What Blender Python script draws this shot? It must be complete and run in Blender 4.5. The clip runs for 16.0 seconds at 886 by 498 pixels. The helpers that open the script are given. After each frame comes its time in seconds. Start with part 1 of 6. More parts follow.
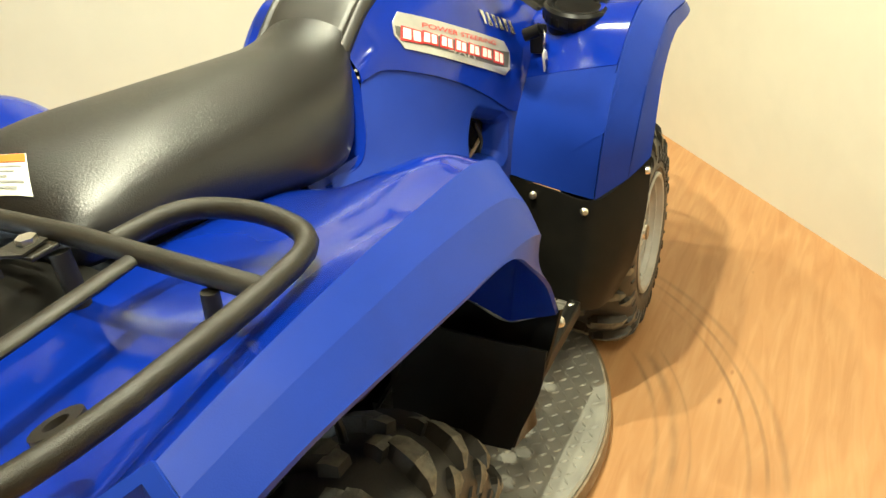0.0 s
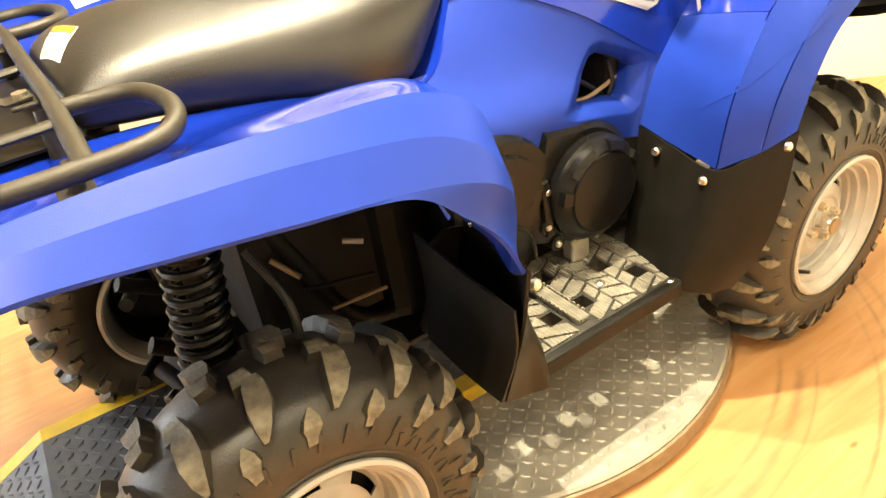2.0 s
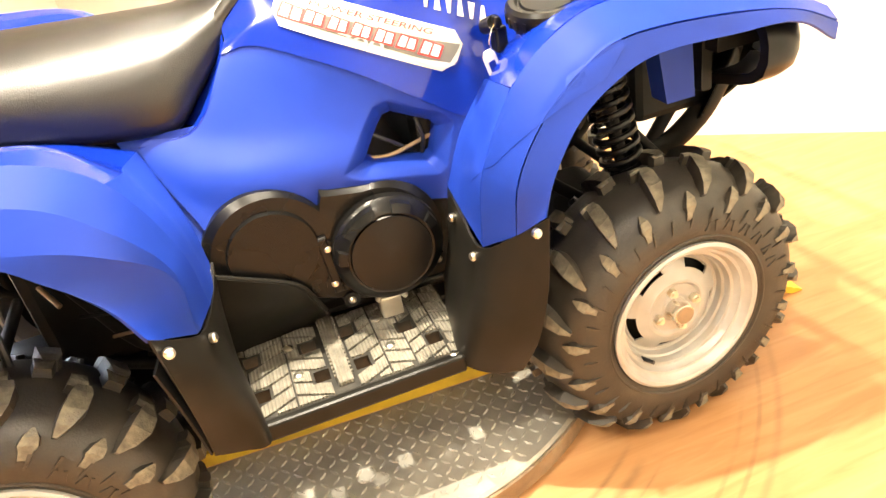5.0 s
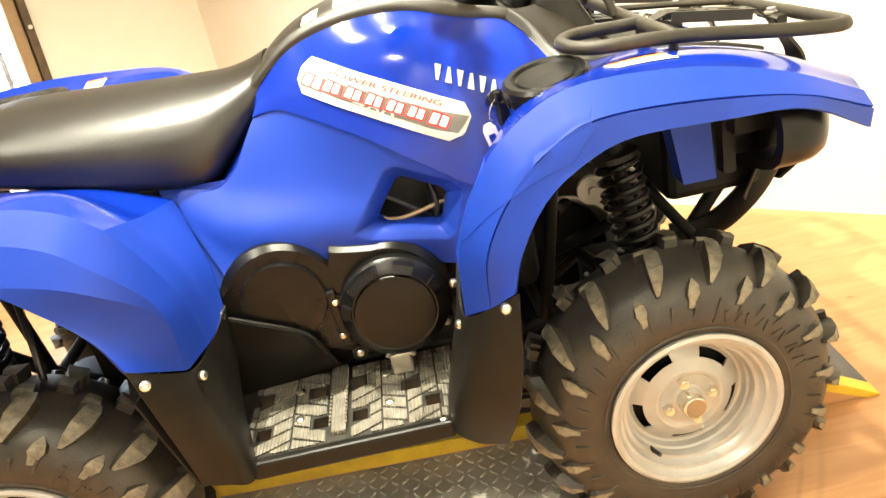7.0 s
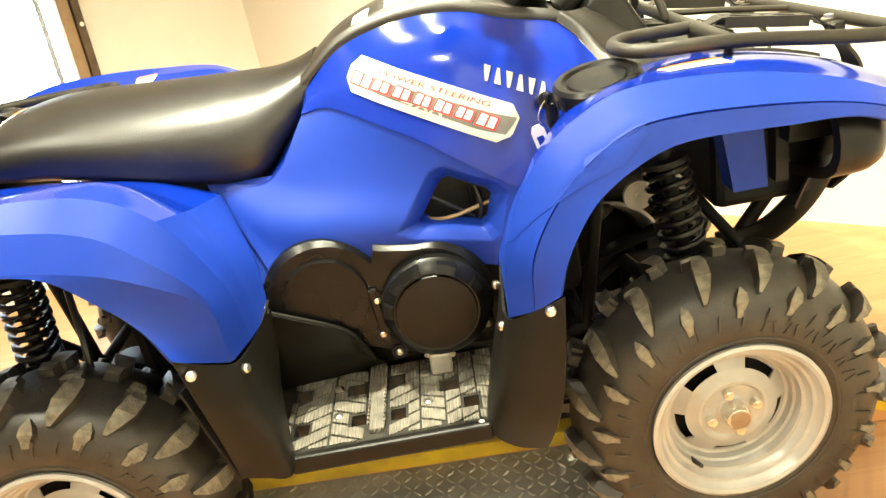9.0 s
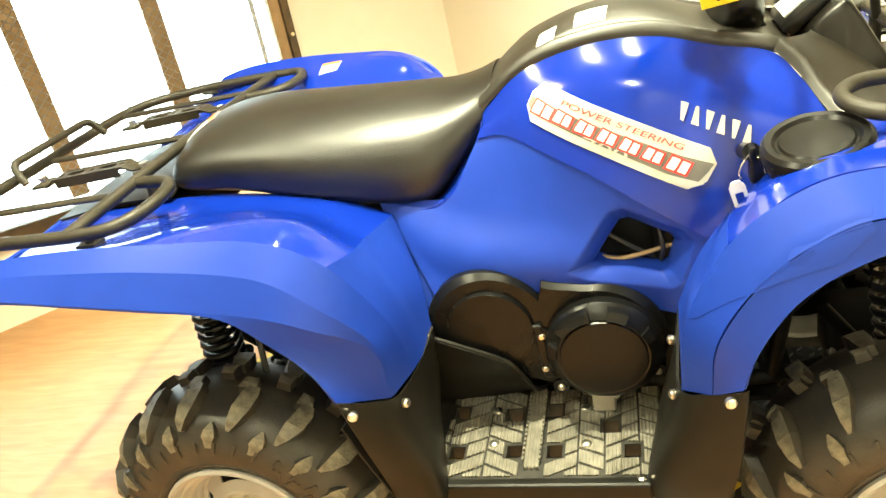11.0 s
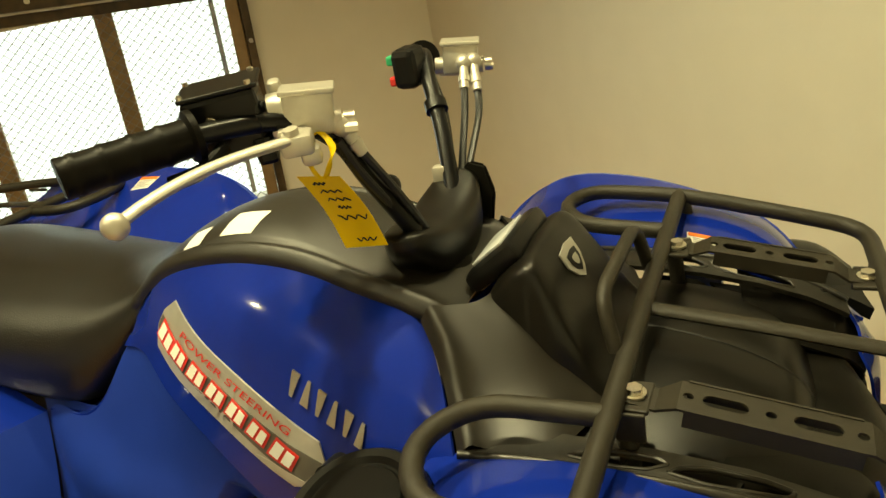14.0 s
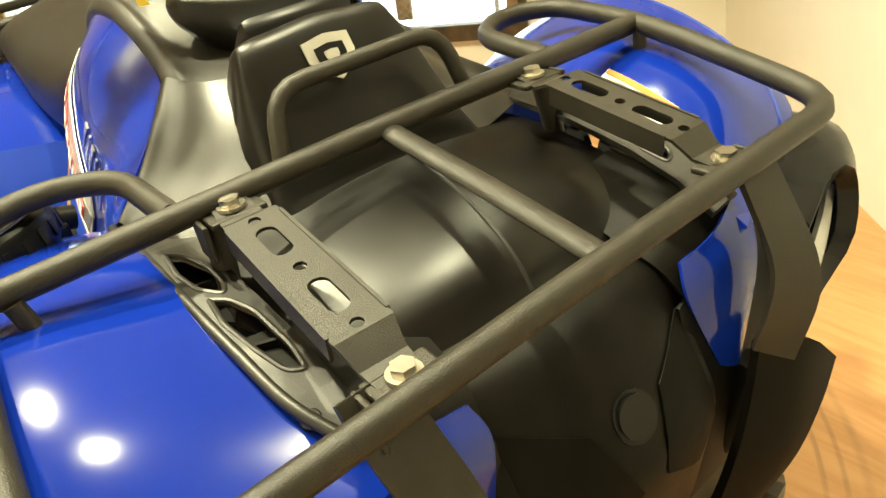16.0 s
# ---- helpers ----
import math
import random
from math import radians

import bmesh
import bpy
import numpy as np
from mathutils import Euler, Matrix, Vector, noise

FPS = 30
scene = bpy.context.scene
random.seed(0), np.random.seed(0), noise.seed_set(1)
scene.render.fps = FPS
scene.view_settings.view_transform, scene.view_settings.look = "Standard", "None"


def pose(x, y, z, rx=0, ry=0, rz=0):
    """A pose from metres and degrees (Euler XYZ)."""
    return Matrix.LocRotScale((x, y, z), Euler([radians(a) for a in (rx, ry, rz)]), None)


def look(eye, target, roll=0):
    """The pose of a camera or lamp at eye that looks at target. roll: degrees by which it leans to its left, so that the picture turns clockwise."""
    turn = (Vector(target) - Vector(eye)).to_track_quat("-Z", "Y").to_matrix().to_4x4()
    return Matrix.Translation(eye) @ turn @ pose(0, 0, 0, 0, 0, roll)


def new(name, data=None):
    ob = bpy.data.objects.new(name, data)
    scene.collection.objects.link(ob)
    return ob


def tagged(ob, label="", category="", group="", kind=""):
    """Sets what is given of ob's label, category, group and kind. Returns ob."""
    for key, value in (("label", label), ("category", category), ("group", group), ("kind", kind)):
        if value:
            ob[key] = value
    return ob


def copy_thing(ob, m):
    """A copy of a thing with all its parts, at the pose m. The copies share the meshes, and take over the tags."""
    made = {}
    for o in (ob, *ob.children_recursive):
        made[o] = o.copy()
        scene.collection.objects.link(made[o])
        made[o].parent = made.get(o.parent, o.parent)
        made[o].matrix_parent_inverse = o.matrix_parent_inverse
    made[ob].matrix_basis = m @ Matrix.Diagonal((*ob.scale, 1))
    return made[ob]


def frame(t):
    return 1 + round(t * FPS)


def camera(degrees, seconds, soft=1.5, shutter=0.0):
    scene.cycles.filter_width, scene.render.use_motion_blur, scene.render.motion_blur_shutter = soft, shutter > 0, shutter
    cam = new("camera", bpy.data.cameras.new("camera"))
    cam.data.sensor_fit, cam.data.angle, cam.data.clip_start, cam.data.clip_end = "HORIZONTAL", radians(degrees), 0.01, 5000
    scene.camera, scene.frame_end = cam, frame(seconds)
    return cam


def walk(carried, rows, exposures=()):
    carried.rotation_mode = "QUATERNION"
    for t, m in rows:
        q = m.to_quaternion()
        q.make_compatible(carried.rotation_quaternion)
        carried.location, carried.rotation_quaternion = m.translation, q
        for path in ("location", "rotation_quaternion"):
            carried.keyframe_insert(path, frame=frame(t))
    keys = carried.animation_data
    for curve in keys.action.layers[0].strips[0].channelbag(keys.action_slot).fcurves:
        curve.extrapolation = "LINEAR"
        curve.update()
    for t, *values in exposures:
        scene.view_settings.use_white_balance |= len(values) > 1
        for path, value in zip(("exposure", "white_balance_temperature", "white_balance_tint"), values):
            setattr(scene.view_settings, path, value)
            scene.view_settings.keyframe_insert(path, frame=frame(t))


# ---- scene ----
cam = camera(62.0, 16.0)
PATH = [
    (0, (-0.491, -0.866, 1.299), (1.005, 0.002, 0.294), -6.4),
    (0.5, (-0.443, -1.025, 1.283), (0.867, 0.136, 0.315), -8.9),
    (1, (-0.416, -1.18, 1.29), (0.701, 0.191, 0.357), -8.9),
    (1.5, (-0.306, -1.228, 1.256), (0.683, 0.213, 0.282), -9.8),
    (2, (-0.147, -1.215, 1.239), (0.683, 0.252, 0.163), -9.1),
    (2.5, (-0.083, -1.257, 1.209), (0.563, 0.192, -0.008), -8.2),
    (3, (-0.03, -1.405, 1.188), (0.422, 0.089, -0.063), -6.0),
    (3.5, (0.029, -1.545, 1.19), (0.392, 0.054, 0.044), -9.1),
    (4, (0.157, -1.562, 1.21), (0.57, 0.099, 0.176), -10.7),
    (4.5, (0.394, -1.504, 1.226), (0.801, 0.163, 0.198), -8.9),
    (5, (0.55, -1.481, 1.224), (0.959, 0.187, 0.198), -10.9),
    (5.2, (0.608, -1.493, 1.213), (0.937, 0.217, 0.231), -12.6),
    (7.3, (0.850, -1.557, 1.214), (0.856, 0.259, 0.376), -11.9),
    (7.5, (0.842, -1.56, 1.215), (0.852, 0.257, 0.379), -11.6),
    (8, (0.83, -1.557, 1.208), (0.836, 0.263, 0.381), -11.5),
    (8.5, (0.827, -1.555, 1.211), (0.823, 0.265, 0.384), -11.5),
    (9, (0.821, -1.552, 1.21), (0.758, 0.274, 0.397), -11.5),
    (9.2, (0.803, -1.546, 1.214), (0.699, 0.281, 0.405), -11.1),
    (11.3, (0.852, -1.314, 1.386), (0.287, 0.368, 0.462), -14.5),
    (11.5, (0.852, -1.242, 1.375), (0.394, 0.476, 0.46), -11.9),
    (12, (0.932, -1.11, 1.395), (0.601, 0.653, 0.511), -12.8),
    (12.5, (1.063, -1.074, 1.441), (0.534, 0.687, 0.654), -14.4),
    (13, (1.225, -1.044, 1.457), (0.572, 0.705, 0.739), -14.0),
    (13.5, (1.33, -0.953, 1.415), (0.605, 0.763, 0.685), -14.6),
    (14, (1.44, -0.779, 1.407), (0.603, 0.847, 0.597), -10.6),
    (14.5, (1.573, -0.695, 1.356), (0.537, 0.798, 0.521), -12.1),
    (15, (1.757, -0.634, 1.302), (0.542, 0.652, 0.369), -12.7),
    (15.5, (1.845, -0.498, 1.241), (0.48, 0.623, 0.302), -15.1),
    (16, (1.879, -0.317, 1.191), (0.388, 0.567, 0.193), -11.9),
]
EXPOSURE = [  # seconds, stops, kelvin, tint
    (0, -0.22, 6450, 0), (0.5, -0.2, 6850, -2), (1, 0.2, 7250, 4), (1.5, 0.48, 7600, 9), (2, 0.98, 7500, 12), (2.5, 1.44, 6950, 11), (3, 1.46, 6450, 10), (3.5, 1.22, 6350, 11), (4, 1.12, 6700, 12), (5, 1.3, 6700, 18),
    (7.5, 0.94, 6350, 9), (9, 0.96, 6500, 5), (11.5, 0.66, 7200, -4), (12, 0.44, 7350, -3), (12.5, 0.16, 7350, -1), (13, -0.33, 8000, -3), (13.5, -0.83, 8700, -5), (14, -1.17, 9100, -7), (14.5, -1.03, 9000, -6), (15, -0.52, 8300, -4), (15.5, -0.08, 7700, -3), (16, 0.2, 7400, -3)]
walk(cam, [(t, look(eye, target, roll)) for t, eye, target, roll in PATH], EXPOSURE)

# ---------------------------------------------------------------- light
world = bpy.data.worlds.new("room_world")
scene.world = world
world.use_nodes = True
world.node_tree.nodes["Background"].inputs[0].default_value = (0.75, 0.85, 1.0, 1)
world.node_tree.nodes["Background"].inputs[1].default_value = 0.25


def lamp(name, kind, at, to, energy, color, size=0.05, cone=120, blend=0.6):
    data = bpy.data.lights.new(name, kind)
    data.energy, data.color = energy, color
    if kind == "SPOT":
        data.spot_size, data.spot_blend, data.shadow_soft_size = radians(cone), blend, size
    elif kind == "AREA":
        data.shape, data.size, data.size_y = "RECTANGLE", size, size * 0.72
    else:
        data.shadow_soft_size = size
    ob = new(name, data)
    ob.matrix_world = look(at, to)
    return ob


WARM = (1.0, 0.935, 0.71)
LAMPS = [  # ceiling spots: place, aim, watts
    ((0.36, -0.33, 2.66), (0.50, -0.45, 0), 265),
    ((0.92, -0.12, 2.70), (0.80, -0.35, 0), 150),
    ((1.32, 0.50, 2.70), (1.35, 0.20, 0), 118),
    ((-0.70, -1.10, 2.70), (-0.30, -0.70, 0), 100),
    ((0.55, -1.70, 2.70), (0.60, -1.50, 0), 45),
    ((0.70, 1.15, 2.70), (0.75, 1.25, 0), 42),
]
for k, (at, to, watts) in enumerate(LAMPS):
    lamp("spot_lamp", "SPOT", at, to, watts, WARM, 0.026, 130, 0.8)

# ---------------------------------------------------------------- materials


def material(name, color, rough=0.5, metal=0.0, noise_amount=0.0, scale=40.0, bump=0.0, bump_scale=200.0, color2=None,
             coat=0.0, spec=0.5):
    m = bpy.data.materials.new(name)
    m.use_nodes = True
    n, l = m.node_tree.nodes, m.node_tree.links
    b = n["Principled BSDF"]
    b.inputs["Base Color"].default_value = (*color, 1)
    b.inputs["Roughness"].default_value = rough
    b.inputs["Metallic"].default_value = metal
    b.inputs["Coat Weight"].default_value = coat
    b.inputs["Coat Roughness"].default_value = 0.055
    b.inputs["Specular IOR Level"].default_value = spec
    tc = n.new("ShaderNodeTexCoord")
    if noise_amount or color2:
        t1 = n.new("ShaderNodeTexNoise")
        t1.inputs["Scale"].default_value, t1.inputs["Detail"].default_value = scale, 6
        t2 = n.new("ShaderNodeTexNoise")
        t2.inputs["Scale"].default_value, t2.inputs["Detail"].default_value = scale * 0.13, 4
        add = n.new("ShaderNodeMath")
        add.operation = "MULTIPLY"
        l.new(tc.outputs["Object"], t1.inputs["Vector"])
        l.new(tc.outputs["Object"], t2.inputs["Vector"])
        l.new(t1.outputs["Fac"], add.inputs[0])
        l.new(t2.outputs["Fac"], add.inputs[1])
        ramp = n.new("ShaderNodeValToRGB")
        ramp.color_ramp.elements[0].position, ramp.color_ramp.elements[1].position = 0.12, 0.40
        c2 = color2 or tuple(min(1, c * (1 + noise_amount)) for c in color)
        ramp.color_ramp.elements[0].color = (*color, 1)
        ramp.color_ramp.elements[1].color = (*c2, 1)
        l.new(add.outputs[0], ramp.inputs["Fac"])
        l.new(ramp.outputs["Color"], b.inputs["Base Color"])
        mr = n.new("ShaderNodeMapRange")
        mr.inputs["From Min"].default_value, mr.inputs["From Max"].default_value = 0.3, 0.7
        mr.inputs["To Min"].default_value, mr.inputs["To Max"].default_value = max(0.02, rough * 0.82), min(1, rough * 1.2)
        l.new(t2.outputs["Fac"], mr.inputs["Value"])
        l.new(mr.outputs["Result"], b.inputs["Roughness"])
    if bump:
        t3 = n.new("ShaderNodeTexNoise")
        t3.inputs["Scale"].default_value, t3.inputs["Detail"].default_value = bump_scale, 3
        bp = n.new("ShaderNodeBump")
        bp.inputs["Strength"].default_value, bp.inputs["Distance"].default_value = bump, 0.002
        l.new(tc.outputs["Object"], t3.inputs["Vector"])
        l.new(t3.outputs["Fac"], bp.inputs["Height"])
        l.new(bp.outputs["Normal"], b.inputs["Normal"])
    return m


def plywood():
    m = material("plywood", (0.52, 0.27, 0.10), 0.42)
    n, l = m.node_tree.nodes, m.node_tree.links
    b = n["Principled BSDF"]
    tc = n.new("ShaderNodeTexCoord")
    mp = n.new("ShaderNodeMapping")
    mp.inputs["Rotation"].default_value = (0, 0, radians(-12))
    mp.inputs["Scale"].default_value = (1.6, 14.0, 1.0)
    l.new(tc.outputs["Object"], mp.inputs["Vector"])
    t = n.new("ShaderNodeTexNoise")
    t.inputs["Scale"].default_value, t.inputs["Detail"].default_value, t.inputs["Distortion"].default_value = 2.2, 8, 1.2
    l.new(mp.outputs["Vector"], t.inputs["Vector"])
    ramp = n.new("ShaderNodeValToRGB")
    e = ramp.color_ramp.elements
    e[0].position, e[0].color = 0.30, (0.475, 0.238, 0.098, 1)
    e[1].position, e[1].color = 0.68, (0.57, 0.318, 0.146, 1)
    mid = e.new(0.50)
    mid.color = (0.525, 0.277, 0.120, 1)
    l.new(t.outputs["Fac"], ramp.inputs["Fac"])
    # broad patches and small knots
    big = n.new("ShaderNodeTexNoise")
    big.inputs["Scale"].default_value, big.inputs["Detail"].default_value = 1.3, 3
    l.new(tc.outputs["Object"], big.inputs["Vector"])
    mixb = n.new("ShaderNodeMix")
    mixb.data_type, mixb.blend_type = "RGBA", "MULTIPLY"
    rb = n.new("ShaderNodeValToRGB")
    rb.color_ramp.elements[0].position, rb.color_ramp.elements[0].color = 0.3, (0.80, 0.76, 0.72, 1)
    rb.color_ramp.elements[1].position, rb.color_ramp.elements[1].color = 0.7, (1, 1, 1, 1)
    l.new(big.outputs["Fac"], rb.inputs["Fac"])
    mixb.inputs[0].default_value = 1.0
    l.new(ramp.outputs["Color"], mixb.inputs[6])
    l.new(rb.outputs["Color"], mixb.inputs[7])
    vo = n.new("ShaderNodeTexVoronoi")
    vo.inputs["Scale"].default_value = 4.2
    mk = n.new("ShaderNodeMapping")
    mk.inputs["Scale"].default_value = (0.7, 1.5, 1)
    l.new(tc.outputs["Object"], mk.inputs["Vector"])
    l.new(mk.outputs["Vector"], vo.inputs["Vector"])
    rk = n.new("ShaderNodeValToRGB")
    rk.color_ramp.elements[0].position, rk.color_ramp.elements[0].color = 0.016, (1, 1, 1, 1)
    rk.color_ramp.elements[1].position, rk.color_ramp.elements[1].color = 0.050, (0, 0, 0, 1)
    l.new(vo.outputs["Distance"], rk.inputs["Fac"])
    knot = n.new("ShaderNodeMix")
    knot.data_type = "RGBA"
    l.new(rk.outputs["Color"], knot.inputs[0])
    l.new(mixb.outputs[2], knot.inputs[6])
    knot.inputs[7].default_value = (0.22, 0.085, 0.03, 1)
    # round scuffs that tyres left while the table turned
    sv = n.new("ShaderNodeVectorMath")
    sv.operation = "SUBTRACT"
    sv.inputs[1].default_value = (0.655, 0.10, 0)
    l.new(tc.outputs["Object"], sv.inputs[0])
    ln = n.new("ShaderNodeVectorMath")
    ln.operation = "LENGTH"
    l.new(sv.outputs[0], ln.inputs[0])
    rs = n.new("ShaderNodeValToRGB")
    rs.color_ramp.interpolation = "LINEAR"
    e = rs.color_ramp.elements
    e[0].position, e[0].color = 0.0, (0, 0, 0, 1)
    e[1].position, e[1].color = 1.0, (0, 0, 0, 1)
    for centre, wide_, k in ((0.745, 0.010, 0.55), (0.785, 0.016, 0.7), (0.820, 0.006, 0.5), (0.945, 0.007, 0.8), (0.982, 0.006, 0.8), (1.02, 0.012, 0.4)):
        for q, val in ((-1, 0), (0, k), (1, 0)):
            x = e.new((centre + q * wide_) / 1.2)
            x.color = (val, val, val, 1)
    dv = n.new("ShaderNodeMath")
    dv.operation = "DIVIDE"
    dv.inputs[1].default_value = 1.2
    l.new(ln.outputs["Value"], dv.inputs[0])
    l.new(dv.outputs[0], rs.inputs["Fac"])
    sn = n.new("ShaderNodeTexNoise")
    sn.inputs["Scale"].default_value, sn.inputs["Detail"].default_value = 2.6, 5
    l.new(tc.outputs["Object"], sn.inputs["Vector"])
    sm = n.new("ShaderNodeMapRange")
    sm.inputs["From Min"].default_value, sm.inputs["From Max"].default_value = 0.42, 0.62
    sm.inputs["To Max"].default_value = 1.0
    l.new(sn.outputs["Fac"], sm.inputs["Value"])
    mu = n.new("ShaderNodeMath")
    mu.operation = "MULTIPLY"
    l.new(rs.outputs["Color"], mu.inputs[0])
    l.new(sm.outputs["Result"], mu.inputs[1])
    scuff = n.new("ShaderNodeMix")
    scuff.data_type = "RGBA"
    l.new(mu.outputs[0], scuff.inputs[0])
    l.new(knot.outputs[2], scuff.inputs[6])
    scuff.inputs[7].default_value = (0.13, 0.07, 0.035, 1)
    l.new(scuff.outputs[2], b.inputs["Base Color"])
    bp = n.new("ShaderNodeBump")
    bp.inputs["Strength"].default_value, bp.inputs["Distance"].default_value = 0.15, 0.002
    l.new(t.outputs["Fac"], bp.inputs["Height"])
    l.new(bp.outputs["Normal"], b.inputs["Normal"])
    return m


PLY = plywood()
WALL = material("wall_paint", (0.73, 0.70, 0.605), 0.55, noise_amount=0.05, scale=9, bump=0.12, bump_scale=160)
CEIL = material("ceiling_paint", (0.70, 0.66, 0.58), 0.8, noise_amount=0.04, scale=8)
BLUE = material("blue_gloss_plastic", (0.003, 0.019, 0.245), 0.12, noise_amount=0.14, scale=14, coat=0.35, bump=0.05, bump_scale=14, spec=0.28)
BLUEM = material("blue_satin_plastic", (0.009, 0.034, 0.275), 0.40, noise_amount=0.16, scale=20, bump=0.10, bump_scale=700, spec=0.24)
BLACK = material("black_satin_plastic", (0.0065, 0.006, 0.0048), 0.38, noise_amount=0.6, scale=30, bump=0.10, bump_scale=600, spec=0.2)
COVERM = material("dark_textured_cover_plastic", (0.0095, 0.0078, 0.0050), 0.42, noise_amount=0.4, scale=40, bump=0.12, bump_scale=800, spec=0.68)
LIDM = material("brown_black_lid_plastic", (0.0034, 0.0028, 0.0019), 0.34, noise_amount=0.4, scale=40, bump=0.06, bump_scale=800, spec=0.34)
GUARDM = material("black_guard_paint", (0.0030, 0.0026, 0.0020), 0.5, noise_amount=0.5, scale=40, bump=0.10, bump_scale=700, spec=0.07)
BLACKM = material("black_matte_plastic", (0.0040, 0.0034, 0.0025), 0.40, noise_amount=0.6, scale=30, bump=0.12, bump_scale=700, spec=0.11)
BLACKG = material("black_gloss_plastic", (0.0045, 0.0044, 0.0043), 0.30, noise_amount=0.5, scale=30, bump=0.05, bump_scale=500, spec=0.26)
FRAME = material("black_frame_paint", (0.004, 0.004, 0.004), 0.6, noise_amount=0.8, scale=30, spec=0.25)
SEATM = material("seat_vinyl", (0.0062, 0.0058, 0.005), 0.36, noise_amount=0.5, scale=25, bump=0.30, bump_scale=420, spec=0.65)
RUBBER = material("tyre_rubber", (0.018, 0.0165, 0.014), 0.44, color2=(0.050, 0.042, 0.032), scale=18, bump=0.25, bump_scale=240)
LUG = material("worn_lug_rubber", (0.075, 0.068, 0.050), 0.75, color2=(0.25, 0.22, 0.16), scale=60, bump=0.6, bump_scale=260)
RACK = material("rack_textured_paint", (0.0150, 0.0124, 0.0080), 0.44, noise_amount=0.7, scale=50, bump=0.35, bump_scale=900, spec=0.42)
RIM = material("silver_rim_paint", (0.44, 0.435, 0.415), 0.34, metal=0.2, color2=(0.36, 0.352, 0.328), scale=24, bump=0.06, bump_scale=500)
STEEL = material("zinc_steel", (0.66, 0.62, 0.54), 0.28, metal=1.0, noise_amount=0.2, scale=60)
CAST = material("cast_aluminium", (0.55, 0.52, 0.45), 0.38, metal=0.6, noise_amount=0.2, scale=60, bump=0.15, bump_scale=700)
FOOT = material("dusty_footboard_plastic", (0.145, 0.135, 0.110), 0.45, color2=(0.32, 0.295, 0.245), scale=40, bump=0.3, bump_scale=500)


def ribs(m, scale):
    """Fine moulded ribs across a plastic surface."""
    n, l = m.node_tree.nodes, m.node_tree.links
    wv = n.new("ShaderNodeTexWave")
    wv.inputs["Scale"].default_value = scale
    tc = n.new("ShaderNodeTexCoord")
    l.new(tc.outputs["Object"], wv.inputs["Vector"])
    bp = n.new("ShaderNodeBump")
    bp.inputs["Strength"].default_value, bp.inputs["Distance"].default_value = 0.9, 0.003
    l.new(wv.outputs["Fac"], bp.inputs["Height"])
    l.new(bp.outputs["Normal"], n["Principled BSDF"].inputs["Normal"])


ribs(FOOT, 45)
PLATE = material("tread_plate_steel", (0.26, 0.25, 0.22), 0.38, metal=0.28, color2=(0.42, 0.40, 0.35), scale=12, bump=0.2, bump_scale=120)
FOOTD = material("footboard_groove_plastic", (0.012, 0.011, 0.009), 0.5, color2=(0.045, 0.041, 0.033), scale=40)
TREADB = material("dark_tread_plate", (0.055, 0.062, 0.075), 0.45, metal=0.5, color2=(0.10, 0.11, 0.125), scale=18, bump=0.2, bump_scale=120)
YELLOW = material("yellow_paint", (0.72, 0.50, 0.03), 0.5, color2=(0.50, 0.34, 0.03), scale=22, bump=0.2)
WHITE = material("white_label", (0.82, 0.80, 0.74), 0.4, noise_amount=0.05)
ORANGE = material("orange_label", (0.78, 0.17, 0.02), 0.45, noise_amount=0.1)
REDM = material("red_paint", (0.62, 0.03, 0.03), 0.4, noise_amount=0.2)
GREY = material("grey_print", (0.30, 0.29, 0.27), 0.5, noise_amount=0.1)
SILVER = material("silver_emblem_foil", (0.46, 0.45, 0.41), 0.34, metal=0.55, noise_amount=0.3, scale=30)
DARKSIL = material("dark_emblem_foil", (0.13, 0.125, 0.11), 0.35, metal=0.5, noise_amount=0.3, scale=30)
CHROME = material("chrome_letters", (0.75, 0.73, 0.68), 0.15, metal=0.9, noise_amount=0.05)
TAGM = material("yellow_tag_card", (0.86, 0.58, 0.02), 0.55, noise_amount=0.08, scale=20)
INK = material("black_ink", (0.015, 0.015, 0.015), 0.6, noise_amount=0.2)
EDGE = material("worn_plywood_edge", (0.16, 0.105, 0.06), 0.5, color2=(0.30, 0.22, 0.14), scale=40, bump=0.3)
BRONZE = material("hub_emblem", (0.24, 0.18, 0.12), 0.4, metal=0.5, noise_amount=0.3)
GREENM = material("green_switch", (0.02, 0.35, 0.16), 0.4, noise_amount=0.1)
WINFRAME = material("window_steel", (0.035, 0.028, 0.020), 0.4, metal=0.4, color2=(0.12, 0.085, 0.05), scale=20, bump=0.2)
BRONZEW = material("bronze_mullion", (0.26, 0.18, 0.10), 0.45, metal=0.4, noise_amount=0.4, scale=20)
HOSE = material("brake_hose_rubber", (0.012, 0.012, 0.012), 0.4, noise_amount=0.4)
CLEAR = material("clear_lens", (0.55, 0.57, 0.58), 0.12, noise_amount=0.05)

# ---------------------------------------------------------------- mesh helpers


def part(name, bm, mat, parent=None, label="", smooth=True, auto=40):
    me = bpy.data.meshes.new(name)
    bm.normal_update()
    if smooth:
        for f in bm.faces:
            f.smooth = True
        lim = radians(auto)
        for e in bm.edges:
            if len(e.link_faces) == 2 and e.calc_face_angle(0) > lim:
                e.smooth = False
    bm.to_mesh(me)
    bm.free()
    for mm in (mat if isinstance(mat, (list, tuple)) else [mat]):
        me.materials.append(mm)
    ob = new(name, me)
    if parent:
        ob.parent = parent
    if label:
        tagged(ob, label)
    return ob


